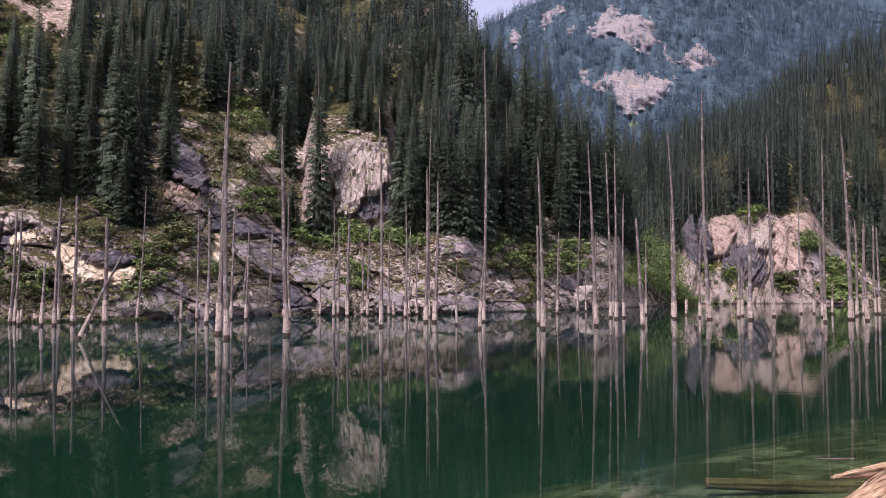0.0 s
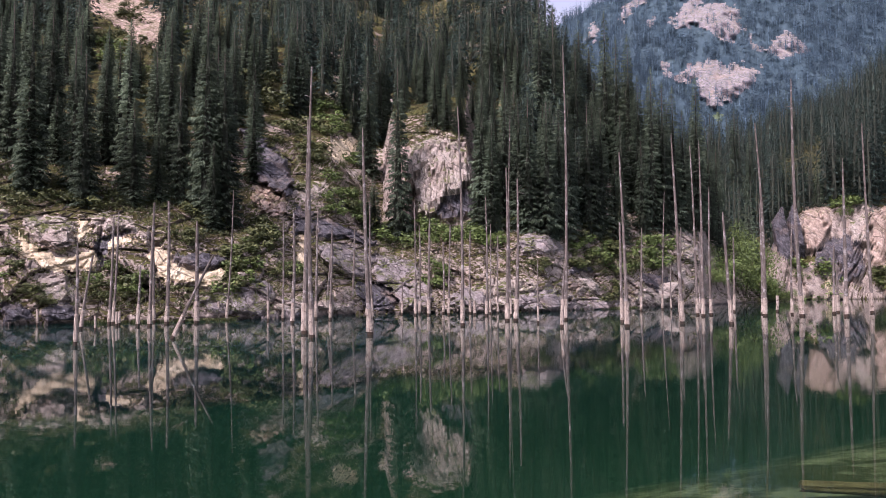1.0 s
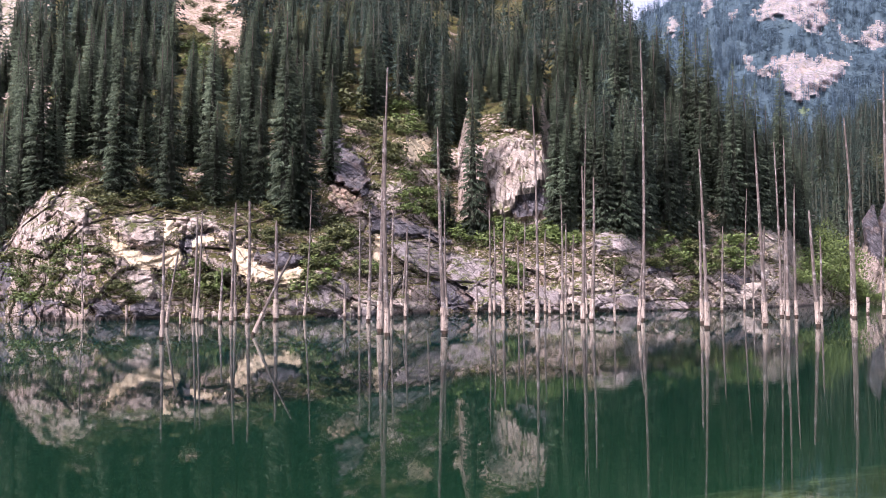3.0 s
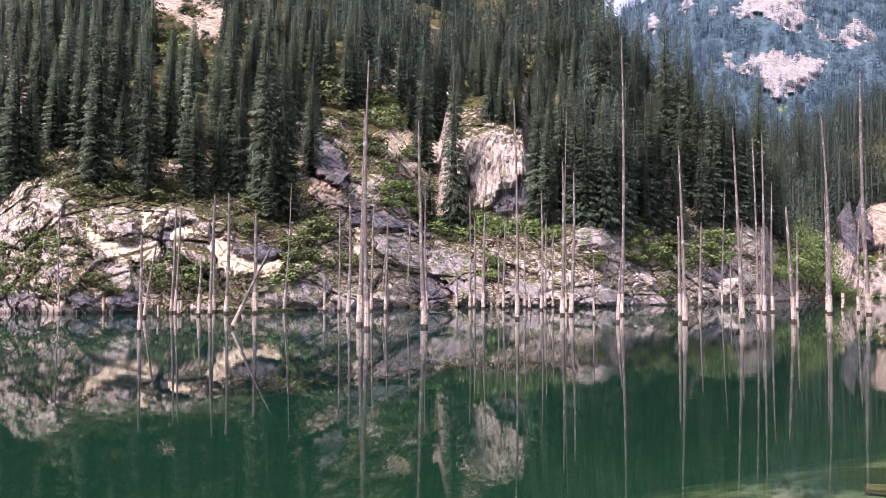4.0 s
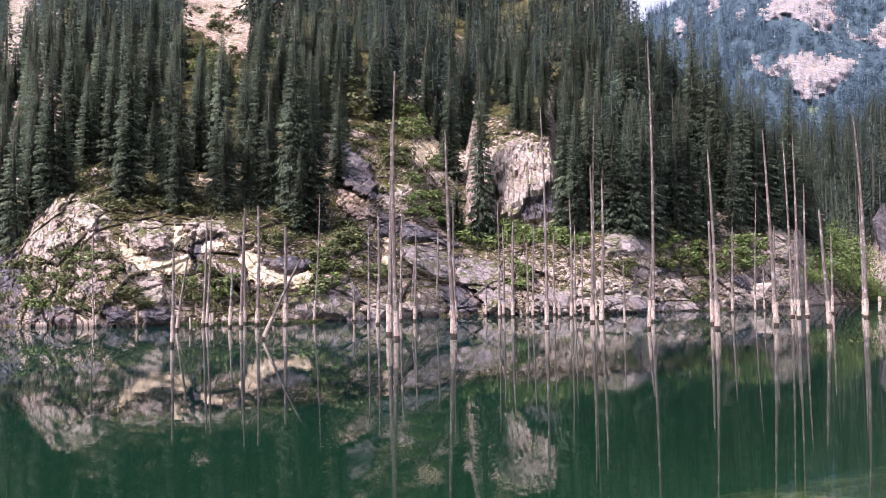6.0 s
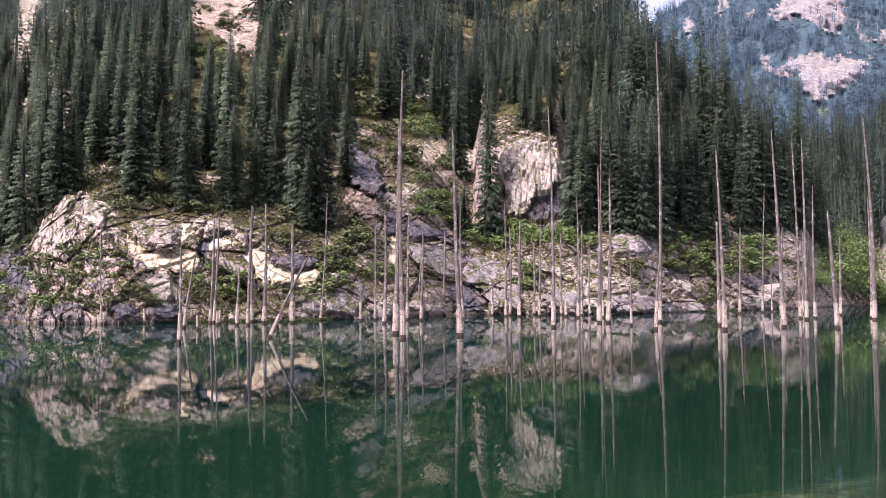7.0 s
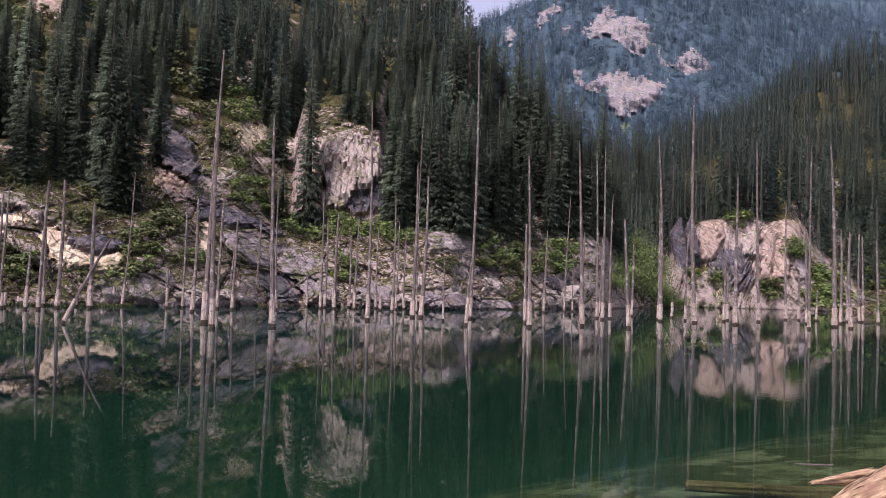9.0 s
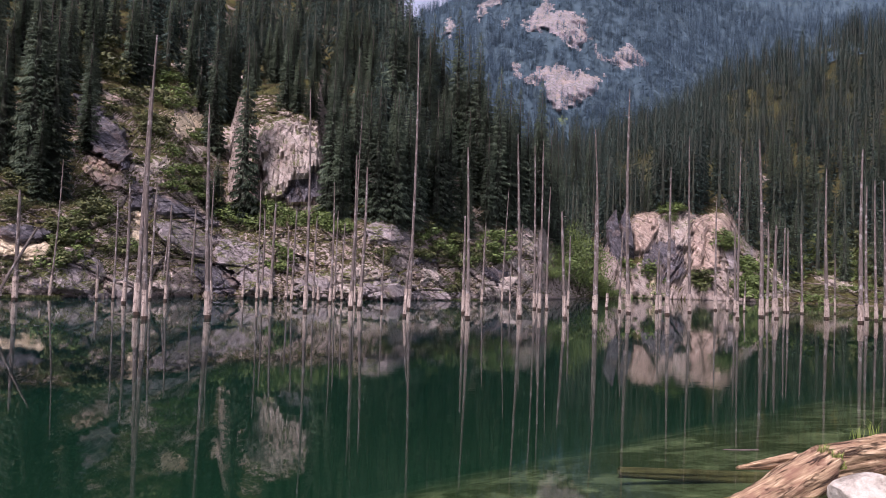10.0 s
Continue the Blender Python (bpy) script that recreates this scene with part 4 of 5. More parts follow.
VALLEY_SHRUBS = [
    (134.9, 275.0, 15.7, 8.7, 7.2, 3),
    (136.6, 270.0, 9.7, 8.6, 7.1, 4),
    (154.2, 292.0, 18.5, 10.7, 8.8, 3),
    (149.5, 275.0, 10.2, 8.7, 7.2, 0),
    (167.1, 299.5, 23.3, 11.9, 9.8, 4),
    (158.8, 280.5, 14.2, 10.2, 8.5, 3),
    (155.0, 266.5, 8.4, 8.5, 7.0, 4),
    (167.3, 280.5, 16.5, 10.2, 8.5, 0),
    (163.0, 266.5, 10.6, 8.5, 7.0, 3),
    (175.8, 280.5, 18.8, 10.2, 8.5, 4),
    (171.2, 266.5, 12.4, 9.7, 8.0, 3),
    (181.5, 276.0, 18.6, 11.0, 9.1, 4),
    (120.5, 253.0, 4.2, 6.0, 5.0, 0),
    (124.8, 252.0, 2.8, 5.2, 4.3, 3),
    (137.0, 255.5, 3.1, 5.3, 4.4, 4),
    (143.3, 249.5, 2.5, 5.2, 4.3, 3),
    (150.3, 245.5, 2.8, 5.1, 4.2, 0),
    (162.2, 249.5, 4.6, 5.9, 4.9, 4),
    (91.5, 252.5, 2.8, 4.8, 4.0, 0),
    (105.5, 253.0, 4.1, 4.8, 4.0, 1),
    (116.3, 252.0, 3.6, 4.8, 4.0, 0),
    (167.5, 306.5, 25.8, 12.2, 10.1, 3),
    (192.1, 294.0, 28.2, 11.7, 9.6, 4),
    (176.8, 298.5, 26.0, 10.9, 9.0, 3),
]

def bare(s, d):
    """Where the slope is open rock or meadow, for arrays of side slope and distance."""
    t, z = d - shore(s), land(s, d)
    e = (z - EYE) / d
    open_ground = (t < 11) | ((-0.335 < s) & (s < -0.20) & (d < 158)) | ((-0.20 <= s) & (s < -0.05) & (t < 40)) | ((0.29 < s) & (s < 0.50) & (200 < d) & (d < 262)) | ((-0.56 < s) & (s < -0.465) & (150 < d) & (d < 222))
    for name, push, outline in HIGH_PATCHES:
        open_ground |= (d < 600) & (inset(s, e, outline) > 0.004)
    for name, push, outline in MOUNTAIN_PATCHES:
        open_ground |= (d > 600) & ((inset(s, e, outline) > 0.0) | (inset(s, e + 14.0 / d, outline) > 0.003)) & (np.sin(s * 900) * np.sin(d * 0.11) < 0.35)
    return open_ground


def forest(rows, seed):
    gen = np.random.default_rng(seed)
    spots = []
    for s0, s1, d0, d1, n in rows:
        s, d, a = gen.uniform(s0, s1, n), np.sqrt(gen.uniform(d0 * d0, d1 * d1, n)), gen.random((n, 3))
        keep = ~bare(s, d)
        spots.append(np.column_stack([s, d, land(s, d), a])[keep])
    return np.concatenate(spots).tolist()


# the slope above the near bank, tree by tree
planted = []
rnd = random.Random(5)
for table in (FRONT_SPRUCES, MEADOW_SPRUCES, CENTRE_SPRUCES, VALLEY_SPRUCES):
    for x, y, h in table:
        planted.append((x, y))
        plant(x, y, on_land(x / y, y) - 0.8, h + 0.8, rnd.randrange(6), rnd.uniform(0, 360))
rest = []
for s0, s1, t0, t1, count, lo, hi, gap in ((-0.86, -0.335, 26, 95, 105, 10, 19, 4.2), (-0.335, -0.05, 40, 110, 60, 9, 17, 4.2), (-0.05, 0.235, 12, 75, 105, 12, 22, 3.8), (0.235, 0.68, 22, 70, 55, 13, 24, 5.0)):
    made = tries = 0
    while made < count and tries < 4000:
        tries += 1
        s = rnd.uniform(s0, s1)
        d = float(shore(np.array([s]))[0]) + rnd.uniform(t0, t1)
        x, y = s * d, d
        if bare(np.array([s]), np.array([d]))[0] or on_land(s, d) < 4 or any((x - a) ** 2 + (y - b) ** 2 < gap * gap for a, b in planted):
            continue
        planted.append((x, y))
        made += 1
        rest.append((d, s, rnd.uniform(lo, hi)))
rest.sort()
for d, s, h in rest[:205]:
    plant(s * d, d, on_land(s, d) - 0.8, h, rnd.randrange(6), rnd.uniform(0, 360))

# the distant woods
def as_arrays(me, jitter=0.25):
    co = np.empty(len(me.vertices) * 3)
    me.vertices.foreach_get("co", co)
    inner = np.empty(len(me.polygons), int)
    me.polygons.foreach_get("material_index", inner)
    return co.reshape(-1, 3), np.array([tuple(p.vertices) for p in me.polygons]), soften(me, jitter, 3), inner


def woods(name, label, spots, lo, hi, crowns, needles=NEEDLES_HAZED, inside=SHADED_TWIGS):
    vs, fs, ns, ms, off = [], [], [], [], 0
    for s, d, ground_z, a, b, c in spots:
        co, tri, nor, inner = crowns[int(a * (len(crowns) - 0.01))]
        h = lo + (hi - lo) * b
        w = h * (0.85 + 0.5 * c)
        turn = a * 97.0
        rot = np.array([[math.cos(turn), math.sin(turn), 0], [-math.sin(turn), math.cos(turn), 0], [0, 0, 1]])
        co = (co * (w, w, h)) @ rot + (s * d, d, ground_z - 1.0)
        vs.append(co)
        ns.append(nor @ rot)
        fs.append(tri + off)
        ms.append(inner)
        off += len(co)
    vs, fs, ns = np.concatenate(vs), np.concatenate(fs), np.concatenate(ns)
    ob = sheet(name, vs.tolist(), fs.tolist(), needles, True)
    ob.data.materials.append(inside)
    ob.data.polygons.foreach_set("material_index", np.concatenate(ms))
    ob.data.normals_split_custom_set_from_vertices(ns.tolist())
    return tagged(ob, label, "forest", kind="stuff")


woods("forest_upper_slope", "dense dark spruce forest high on the slope", forest([(-0.88, 0.04, 165, 290, 640), (0.0, 0.07, 150, 205, 90)], 21), 12, 22, [as_arrays(spruce_mesh(60 + i, 1.0, 0.13, 22, 8, 2, 6, 1.9)) for i in range(5)], NEEDLES_SHADED)
woods("forest_middle_slope", "dark spruces standing close on the slope", [(s, d, on_land(s, d), rnd.random(), (h - 9) / 15, rnd.random()) for d, s, h in rest[205:]], 9, 24, [as_arrays(spruce_mesh(50 + i, 1.0, 0.125, 32, 10, 5, 8, 1.2)) for i in range(4)], NEEDLES)
woods("forest_side_valley", "dense spruce forest on the side of the valley", forest([(0.19, 0.30, 250, 560, 220), (0.36, 0.75, 262, 420, 390), (0.29, 0.42, 262, 310, 80), (0.28, 0.75, 420, 620, 700)], 22), 18, 35, [as_arrays(spruce_mesh(70 + i, 1.0, 0.115, 18, 7, 2, 5, 1.7)) for i in range(5)], NEEDLES_SHADED)
woods("forest_far_mountain", "distant spruce forest on the far mountain", forest([(0.05, 0.46, 680, 1000, 3300), (0.05, 0.68, 1000, 1330, 5000), (0.35, 0.70, 1330, 1800, 1500)], 23), 15, 27, [as_arrays(spruce_mesh(80 + i, 1.0, 0.13, 8, 6, 0, 2, 3.4)) for i in range(6)], NEEDLES_HAZED, NEEDLES_HAZED)


# ---------------------------------------------------------------- drowned trunks: x, y, height, lean of the top, radius in cm
LEFT_TRUNKS = [
    (-43.6, 82.6, 11.6, 0.35, 20.0),
    (-44.0, 84.2, 12.1, 0.47, 17.5),
    (-41.0, 79.6, 1.4, 0.07, 16.5),
    (-37.6, 76.8, 6.0, 0.21, 18.6),
    (-36.4, 76.8, 12.1, 0.38, 21.2),
    (-41.0, 87.6, 10.3, -0.14, 18.1),
    (-37.3, 82.6, 12.9, 0.14, 25.7),
    (-37.6, 87.6, 0.9, 0.10, 15.1),
    (-34.7, 84.2, 10.9, -0.01, 29.1),
    (-35.7, 93.2, 2.2, -0.05, 12.9),
    (-34.8, 93.2, 15.3, 0.79, 16.1),
    (-29.1, 91.2, 4.3, -0.01, 15.8),
    (-28.0, 93.2, 12.0, 0.06, 16.1),
    (-23.8, 82.6, 11.6, 0.10, 22.8),
]
MID_TRUNKS = [
    (-16.6, 60.8, 16.4, 0.31, 25.2),
    (-14.4, 54.7, 18.7, -0.00, 20.8),
    (-24.6, 95.2, 13.2, 0.27, 19.7),
    (-26.9, 109.5, 8.7, 0.72, 22.7),
    (-22.4, 93.2, 10.7, 0.25, 19.3),
    (-24.6, 115.3, 12.2, 0.50, 23.9),
    (-11.1, 58.4, 15.1, -0.48, 24.2),
    (-18.2, 97.3, 14.5, -0.22, 20.2),
    (-17.3, 115.3, 4.8, 0.04, 15.9),
    (-14.6, 109.5, 15.5, -0.04, 18.9),
    (-14.8, 115.3, 12.6, 0.07, 19.9),
    (-12.8, 109.5, 12.9, 0.22, 26.5),
    (-11.7, 118.4, 10.4, 0.03, 20.5),
    (-10.1, 109.5, 12.1, 0.32, 18.9),
]
CENTRE_TRUNKS = [
    (-5.6, 74.2, 20.1, -0.24, 20.5),
    (-7.8, 118.4, 12.0, 0.12, 20.5),
    (-6.6, 109.5, 1.9, -0.01, 18.9),
    (-4.8, 104.3, 15.3, 0.03, 21.6),
    (-4.8, 115.3, 12.6, 0.21, 15.9),
    (-3.8, 118.4, 11.2, 0.14, 16.4),
    (-1.8, 85.9, 16.1, 0.10, 26.7),
    (-1.7, 104.3, 27.0, 0.27, 14.4),
    (-0.9, 85.9, 14.9, 0.35, 26.7),
    (1.3, 78.2, 6.0, 0.01, 10.8),
    (3.1, 69.5, 5.4, 0.35, 16.8),
    (4.3, 87.6, 29.5, 0.20, 24.2),
    (9.3, 79.6, 9.6, -0.10, 19.2),
    (8.5, 69.5, 14.7, -0.39, 21.6),
    (17.4, 125.2, 12.5, 0.36, 21.6),
    (21.8, 132.8, 18.9, 0.72, 18.3),
    (23.9, 137.0, 7.3, 0.07, 14.2),
]
RIGHT_TRUNKS = [
    (14.1, 75.5, 17.2, -0.61, 23.5),
    (20.2, 109.5, 11.3, 0.42, 22.7),
    (20.9, 101.9, 20.7, -0.48, 21.1),
    (20.6, 97.3, 20.5, -0.03, 23.5),
    (22.5, 101.9, 15.6, 0.12, 21.1),
    (25.2, 121.7, 11.4, 0.38, 16.8),
    (18.1, 74.2, 9.9, -0.59, 20.5),
    (28.5, 115.3, 10.2, 0.14, 19.9),
    (27.5, 97.3, 22.3, -0.54, 26.9),
    (29.2, 104.3, 14.2, -0.07, 21.6),
    (34.2, 115.3, 2.2, 0.04, 19.9),
    (31.9, 101.8, 10.8, 0.26, 17.6),
    (30.9, 95.2, 26.9, -0.45, 29.6),
    (37.6, 104.3, 8.4, 0.31, 21.6),
    (40.0, 109.5, 6.0, 0.04, 22.7),
    (34.9, 93.2, 17.4, 0.16, 29.0),
]
FAR_RIGHT_TRUNKS = [
    (43.1, 106.8, 23.8, -0.44, 25.8),
    (53.2, 121.7, 17.2, -0.10, 25.2),
    (55.1, 121.7, 6.4, 0.07, 21.0),
    (48.3, 104.3, 11.7, -0.21, 21.6),
    (40.0, 85.8, 19.4, 0.08, 17.8),
    (57.8, 121.7, 4.7, 0.12, 16.8),
    (47.4, 95.2, 21.6, -0.67, 32.9),
    (55.3, 109.5, 12.9, -0.02, 22.7),
    (47.2, 91.2, 10.9, -0.20, 25.2),
    (62.5, 121.7, 13.1, 0.45, 25.2),
    (64.3, 121.7, 13.1, -0.13, 21.0),
    (64.8, 121.7, 13.1, -0.12, 21.0),
]
FAR_LEFT_TRUNKS = [
    (-54.1, 78.5, 10.9, -0.22, 10.8),
    (-50.7, 81.2, 1.7, -0.02, 14.0),
    (-27.1, 47.3, 6.2, 0.07, 13.1),
    (-40.0, 70.7, 6.7, 1.00, 17.1),
    (-36.6, 67.0, 1.3, -0.01, 9.3),
    (-39.9, 77.1, 1.4, -0.01, 13.3),
]
EDGE_TRUNKS = [
    (55.6, 95.1, 18.4, -0.22, 29.6),
    (53.4, 84.7, 19.0, 0.07, 32.2),
    (63.7, 99.7, 17.1, -0.17, 27.5),
    (61.1, 93.8, 17.0, -0.30, 22.7),
    (65.9, 99.4, 17.8, -0.39, 24.0),
    (63.8, 115.7, 11.8, -0.33, 24.0),
    (72.2, 121.2, 9.3, -0.11, 16.7),
]


def dead_trunk(x, y, h, lean, rad, seed, top_sag=0.0):
    rnd = random.Random(seed)
    r = rad / 100 * 0.8
    ob = new("drowned_trunk", None)
    ob.empty_display_size = 0.3
    ob.location = (x, y, 0)
    ob.rotation_euler = (0, 0, rnd.uniform(0, 0.4))
    pale = min(h * 0.9, rnd.uniform(1.5, 2.5)) if h > 3 else h
    bend = rnd.uniform(-0.12, 0.12) * (h / 10)
    n = 9

    def axis(z):
        u = z / h
        return (lean * u + bend * math.sin(3.14 * u), 0.03 * math.sin(5 * u + seed), z)

    taper = 0.35 if h > 14 else 0.6
    low = [-2.5, -0.6, 0.26]
    part("wet_foot", pole_bm([axis(z) for z in low], [r * 1.15, r * 1.22, r * 1.2], 10, 0.06, seed), WET, ob, "dark wet foot at the waterline")
    zs = [0.24 + (pale - 0.24) * i / 5 for i in range(6)]
    part("bleached_base", pole_bm([axis(z) for z in zs], [r * (1.32 - 0.12 * i / 5) * rnd.uniform(0.93, 1.08) for i in range(6)], 10, 0.10, seed + 1), BLEACH, ob, "pale peeling wood above the waterline")
    if h > 3:
        zs = [pale - 0.05 + (h - pale + 0.05) * i / n for i in range(n + 1)]
        part("shaft", pole_bm([axis(z) for z in zs], [r * (1.0 - (1 - taper) * (z / h) ** 1.1) * rnd.uniform(0.95, 1.05) * (0.5 if z == zs[-1] and rnd.random() < 0.6 else 1) for z in zs], 9, 0.08, seed + 2), DEAD, ob)
        for _ in range(rnd.randrange(2, 7)):
            z = rnd.uniform(pale, h * 0.97)
            p = Vector(axis(z))
            a = rnd.uniform(0, 6.28)
            o = Vector((math.cos(a), math.sin(a), rnd.uniform(-0.3, 0.5)))
            ln = rnd.uniform(0.25, 0.9)
            bm = bmesh.new()
            m = o.to_track_quat('Z', 'Y').to_matrix().to_4x4()
            bmesh.ops.create_cone(bm, cap_ends=True, segments=5, radius1=0.035, radius2=0.012, depth=ln, matrix=Matrix.Translation(p + o * (ln / 2 + r * 0.3)) @ m)
            part("branch_stub", bm, DEAD, ob)
    return tagged(ob, "bare grey dead spruce trunk standing in the lake" if h > 3 else "short pale stump standing in the lake", "dead tree", "drowned trunks in the lake")


for table in (LEFT_TRUNKS, MID_TRUNKS, CENTRE_TRUNKS, RIGHT_TRUNKS, FAR_RIGHT_TRUNKS, FAR_LEFT_TRUNKS, EDGE_TRUNKS):
    for i, (x, y, h, lean, rad) in enumerate(table):
        dead_trunk(x, y, h, lean, rad, int(abs(x * 31 + y * 17)) + i)


# the one trunk that has tipped over
tilted = dead_trunk(0, 0, 6.5, 0.0, 15, 77)
tilted.matrix_world = pose(-24.2, 54.5, 0, 0, 27, 0)
tagged(tilted, "grey dead trunk leaning over in the lake", "dead tree")


# a thin dark stem leaning out of the cove
stem = part("leaning_dead_stem", pole_bm([(53.1, 205.0, -0.4), (54.1, 205.0, 5.3), (55.8, 205.0, 11.2)], [0.22, 0.17, 0.06], 7, 0.08, 5), WET)
tagged(stem, "thin dark dead stem leaning out of the cove thicket", "dead tree")


# ---------------------------------------------------------------- rock outcrops
def crag(x, y, z, w, h, tilt, kind, seed, deep=3.0):
    """A fractured block of bedded limestone, cut by random planes and worn."""
    rnd = random.Random(seed)
    bm = bmesh.new()
    bmesh.ops.create_icosphere(bm, subdivisions=5 if w * h > 30 else 4, radius=1.0)
    cuts = []
    for ax in range(3):
        for sg in (-1, 1):
            n = Vector((rnd.gauss(0, 0.22), rnd.gauss(0, 0.22), rnd.gauss(0, 0.22)))
            n[ax] = sg
            cuts.append((n.normalized(), rnd.uniform(0.62, 0.85)))
    for _ in range(6):
        cuts.append((Vector((rnd.gauss(0, 1), rnd.gauss(0, 1), rnd.gauss(0, 1))).normalized(), rnd.uniform(0.8, 1.0)))
    for q in bm.verts:
        o = q.co.normalized()
        r = min([c / max(o.dot(n), 1e-3) for n, c in cuts if o.dot(n) > 0.05] + [1.5])
        p = o * r
        world_p = Vector((p.x * w, p.y * w * 0.6, p.z * h)) * 0.5 + Vector((seed * 3.1, 0, 0))
        bed = noise.noise(Vector((world_p.x * 0.12, world_p.y * 0.12, world_p.z * 1.3 + world_p.x * 0.3)))
        dist, near = noise.voronoi(world_p * 0.55)
        block = noise.noise(near[0] * 3.7) * min(1, (dist[1] - dist[0]) * 5) - 0.5 * (1 - min(1, (dist[1] - dist[0]) * 7))
        wear = noise.fractal(world_p * 1.1, 0.9, 2.1, 3)
        q.co = p * (1 + 0.06 * bed + 0.08 * block + 0.04 * wear)
    ob = part("rock_outcrop", bm, ROCKS[kind])
    me = ob.data
    me.transform(Matrix.Diagonal((w * 0.55, deep, h * 0.55, 1)))
    ob.matrix_world = Matrix.Translation((x, y + 0.10 * min(w, h), z)) @ pose(0, 0, 0, 0, tilt, 0)
    words = {'grey': "grey weathered limestone outcrop with mossy ledges", 'pale': "pale cracked limestone outcrop on the bank", 'cream': "cream coloured limestone face under an overhang",
             'dark': "dark slate grey layered rock slab", 'rose': "rose and ochre coloured limestone cliff"}
    return tagged(ob, words[kind], "rock")


for i, row in enumerate(LOW_CRAGS):
    x, y, z, w, h, tilt, kind = row
    crag(x, y - 0.6, z, w * 0.7, h * 0.75, tilt, kind, 100 + i, min(w, h) * 0.4)
for i, row in enumerate(VALLEY_CLIFF_CRAGS[:2]):
    crag(row[0], row[1] - 1.6, *row[2:], seed=160 + i, deep=3.2)


# ---------------------------------------------------------------- shrubs and herbs
def bush_mesh(seed, leaves, size):
    """Leaf clumps on a rounded uneven frame, one metre high."""
    rnd = random.Random(seed)
    v, f = [], []
    lobes = [(Vector((rnd.uniform(-0.45, 0.45), rnd.uniform(-0.45, 0.45), rnd.uniform(0.25, 0.8))), rnd.uniform(0.18, 0.34)) for _ in range(9)]
    for _ in range(leaves):
        c, r = rnd.choice(lobes)
        o = Vector((rnd.gauss(0, 1), rnd.gauss(0, 1), rnd.gauss(0, 1) + 0.3)).normalized()
        p = c + o * r * rnd.uniform(0.6, 1.1)
        a = Vector((rnd.gauss(0, 1), rnd.gauss(0, 1), rnd.gauss(0, 0.6))).normalized()
        b = a.cross(o).normalized() if abs(a.dot(o)) < 0.95 else Vector((1, 0, 0))
        k = size * rnd.uniform(0.6, 1.3)
        i = len(v)
        v.extend([tuple(p - a * k), tuple(p + b * k * 0.5), tuple(p + a * k), tuple(p - b * k * 0.5)])
        f.append((i, i + 1, i + 2, i + 3))
    me = bpy.data.meshes.new("foliage")
    me.from_pydata(v, [], f)
    return me


BUSHES = []
for i, (leaves, size, coat) in enumerate([(430, 0.078, LEAVES)] * 3 + [(430, 0.078, HERBS)] * 2 + [(2200, 0.030, LEAVES)] * 2):
    me = bush_mesh(40 + i, leaves, size)
    me.materials.append(coat)
    st = bpy.data.meshes.new("stem")
    bm = pole_bm([(0, 0, -0.3), (0.02, 0, 0.2), (0.05, 0.03, 0.55)], [0.03, 0.025, 0.01], 5)
    bm.to_mesh(st)
    bm.free()
    st.materials.append(BARK)
    BUSHES.append((me, st))


def bush(x, y, z, wide, high, kind, label="leafy green shrub growing on the rocky bank"):
    me, st = BUSHES[kind]
    ob = new("shrub", None)
    ob.empty_display_size = 0.3
    ob.matrix_world = pose(x, y, z, 0, 0, (x * 57 + y * 31) % 360) @ Matrix.Diagonal((wide, wide, high, 1))
    for name, data in (("stem", st), ("foliage", me)):
        c = new(name, data)
        c.parent = ob
    return tagged(ob, label, "shrub", "shrubs on the banks")


def on_cream(x, y, z):
    """Whether places lie on the bare cream, rose or white faces, for arrays."""
    a, e = x / y, (z - EYE) / y
    hit = np.zeros(a.shape, bool)
    for name, push, outline in FACES:
        if name in ('cream', 'rose', 'pale'):
            hit |= inset(a, e, outline) > -0.002
    return hit


def ashore(a, e):
    """Where the line of sight with side slope a and rise e meets the land."""
    d = np.arange(float(shore(np.array([a]))[0]), 330, 0.25)
    under = land(np.full(d.shape, a), d) >= EYE + e * d
    y = float(d[np.argmax(under)])
    return a * y, y, EYE + e * y


rnd = random.Random(9)
# the light green thicket in the cove
for s, t, wide, high in ((0.236, 5, 9, 9), (0.247, 8, 8, 11), (0.258, 3, 9, 9), (0.268, 9, 9, 13), (0.277, 4, 8, 9), (0.287, 2, 7, 6), (0.297, 0, 6, 4), (0.305, -1, 5, 3.5), (0.228, 3, 6, 6), (0.262, 16, 10, 13), (0.243, 16, 8, 12), (0.222, 2, 5, 4)):
    d = float(shore(np.array([s]))[0]) + t + 2
    bush(s * d, d, max(on_land(s, d), 0) - 0.4, wide, high, rnd.randrange(5, 7), "light green leafy thicket beside the water")
for x, y, z, wide, high, kind in VALLEY_SHRUBS:
    bush(x, y - 0.4, z - 0.3, wide, high, kind)
scrub = []


def scrub_sheet(name, label, places):
    """Low growth too thick to pick apart, joined into one mesh."""
    vs, fs, off = [], [], 0
    for x, y, z, wide, high, kind in places:
        me = BUSHES[kind][0]
        co = np.empty(len(me.vertices) * 3)
        me.vertices.foreach_get("co", co)
        turn = x * 5.7 + y * 3.1
        c, n = math.cos(turn), math.sin(turn)
        vs.append((co.reshape(-1, 3) * (wide, wide, high)) @ np.array([[c, n, 0], [-n, c, 0], [0, 0, 1]]) + (x, y, z))
        fs.append(np.arange(len(co) // 3).reshape(-1, 4) + off)
        off += len(co) // 3
    ob = sheet(name, np.concatenate(vs).tolist(), np.concatenate(fs).tolist(), HERBS, False)
    return tagged(ob, label, "undergrowth", kind="stuff")


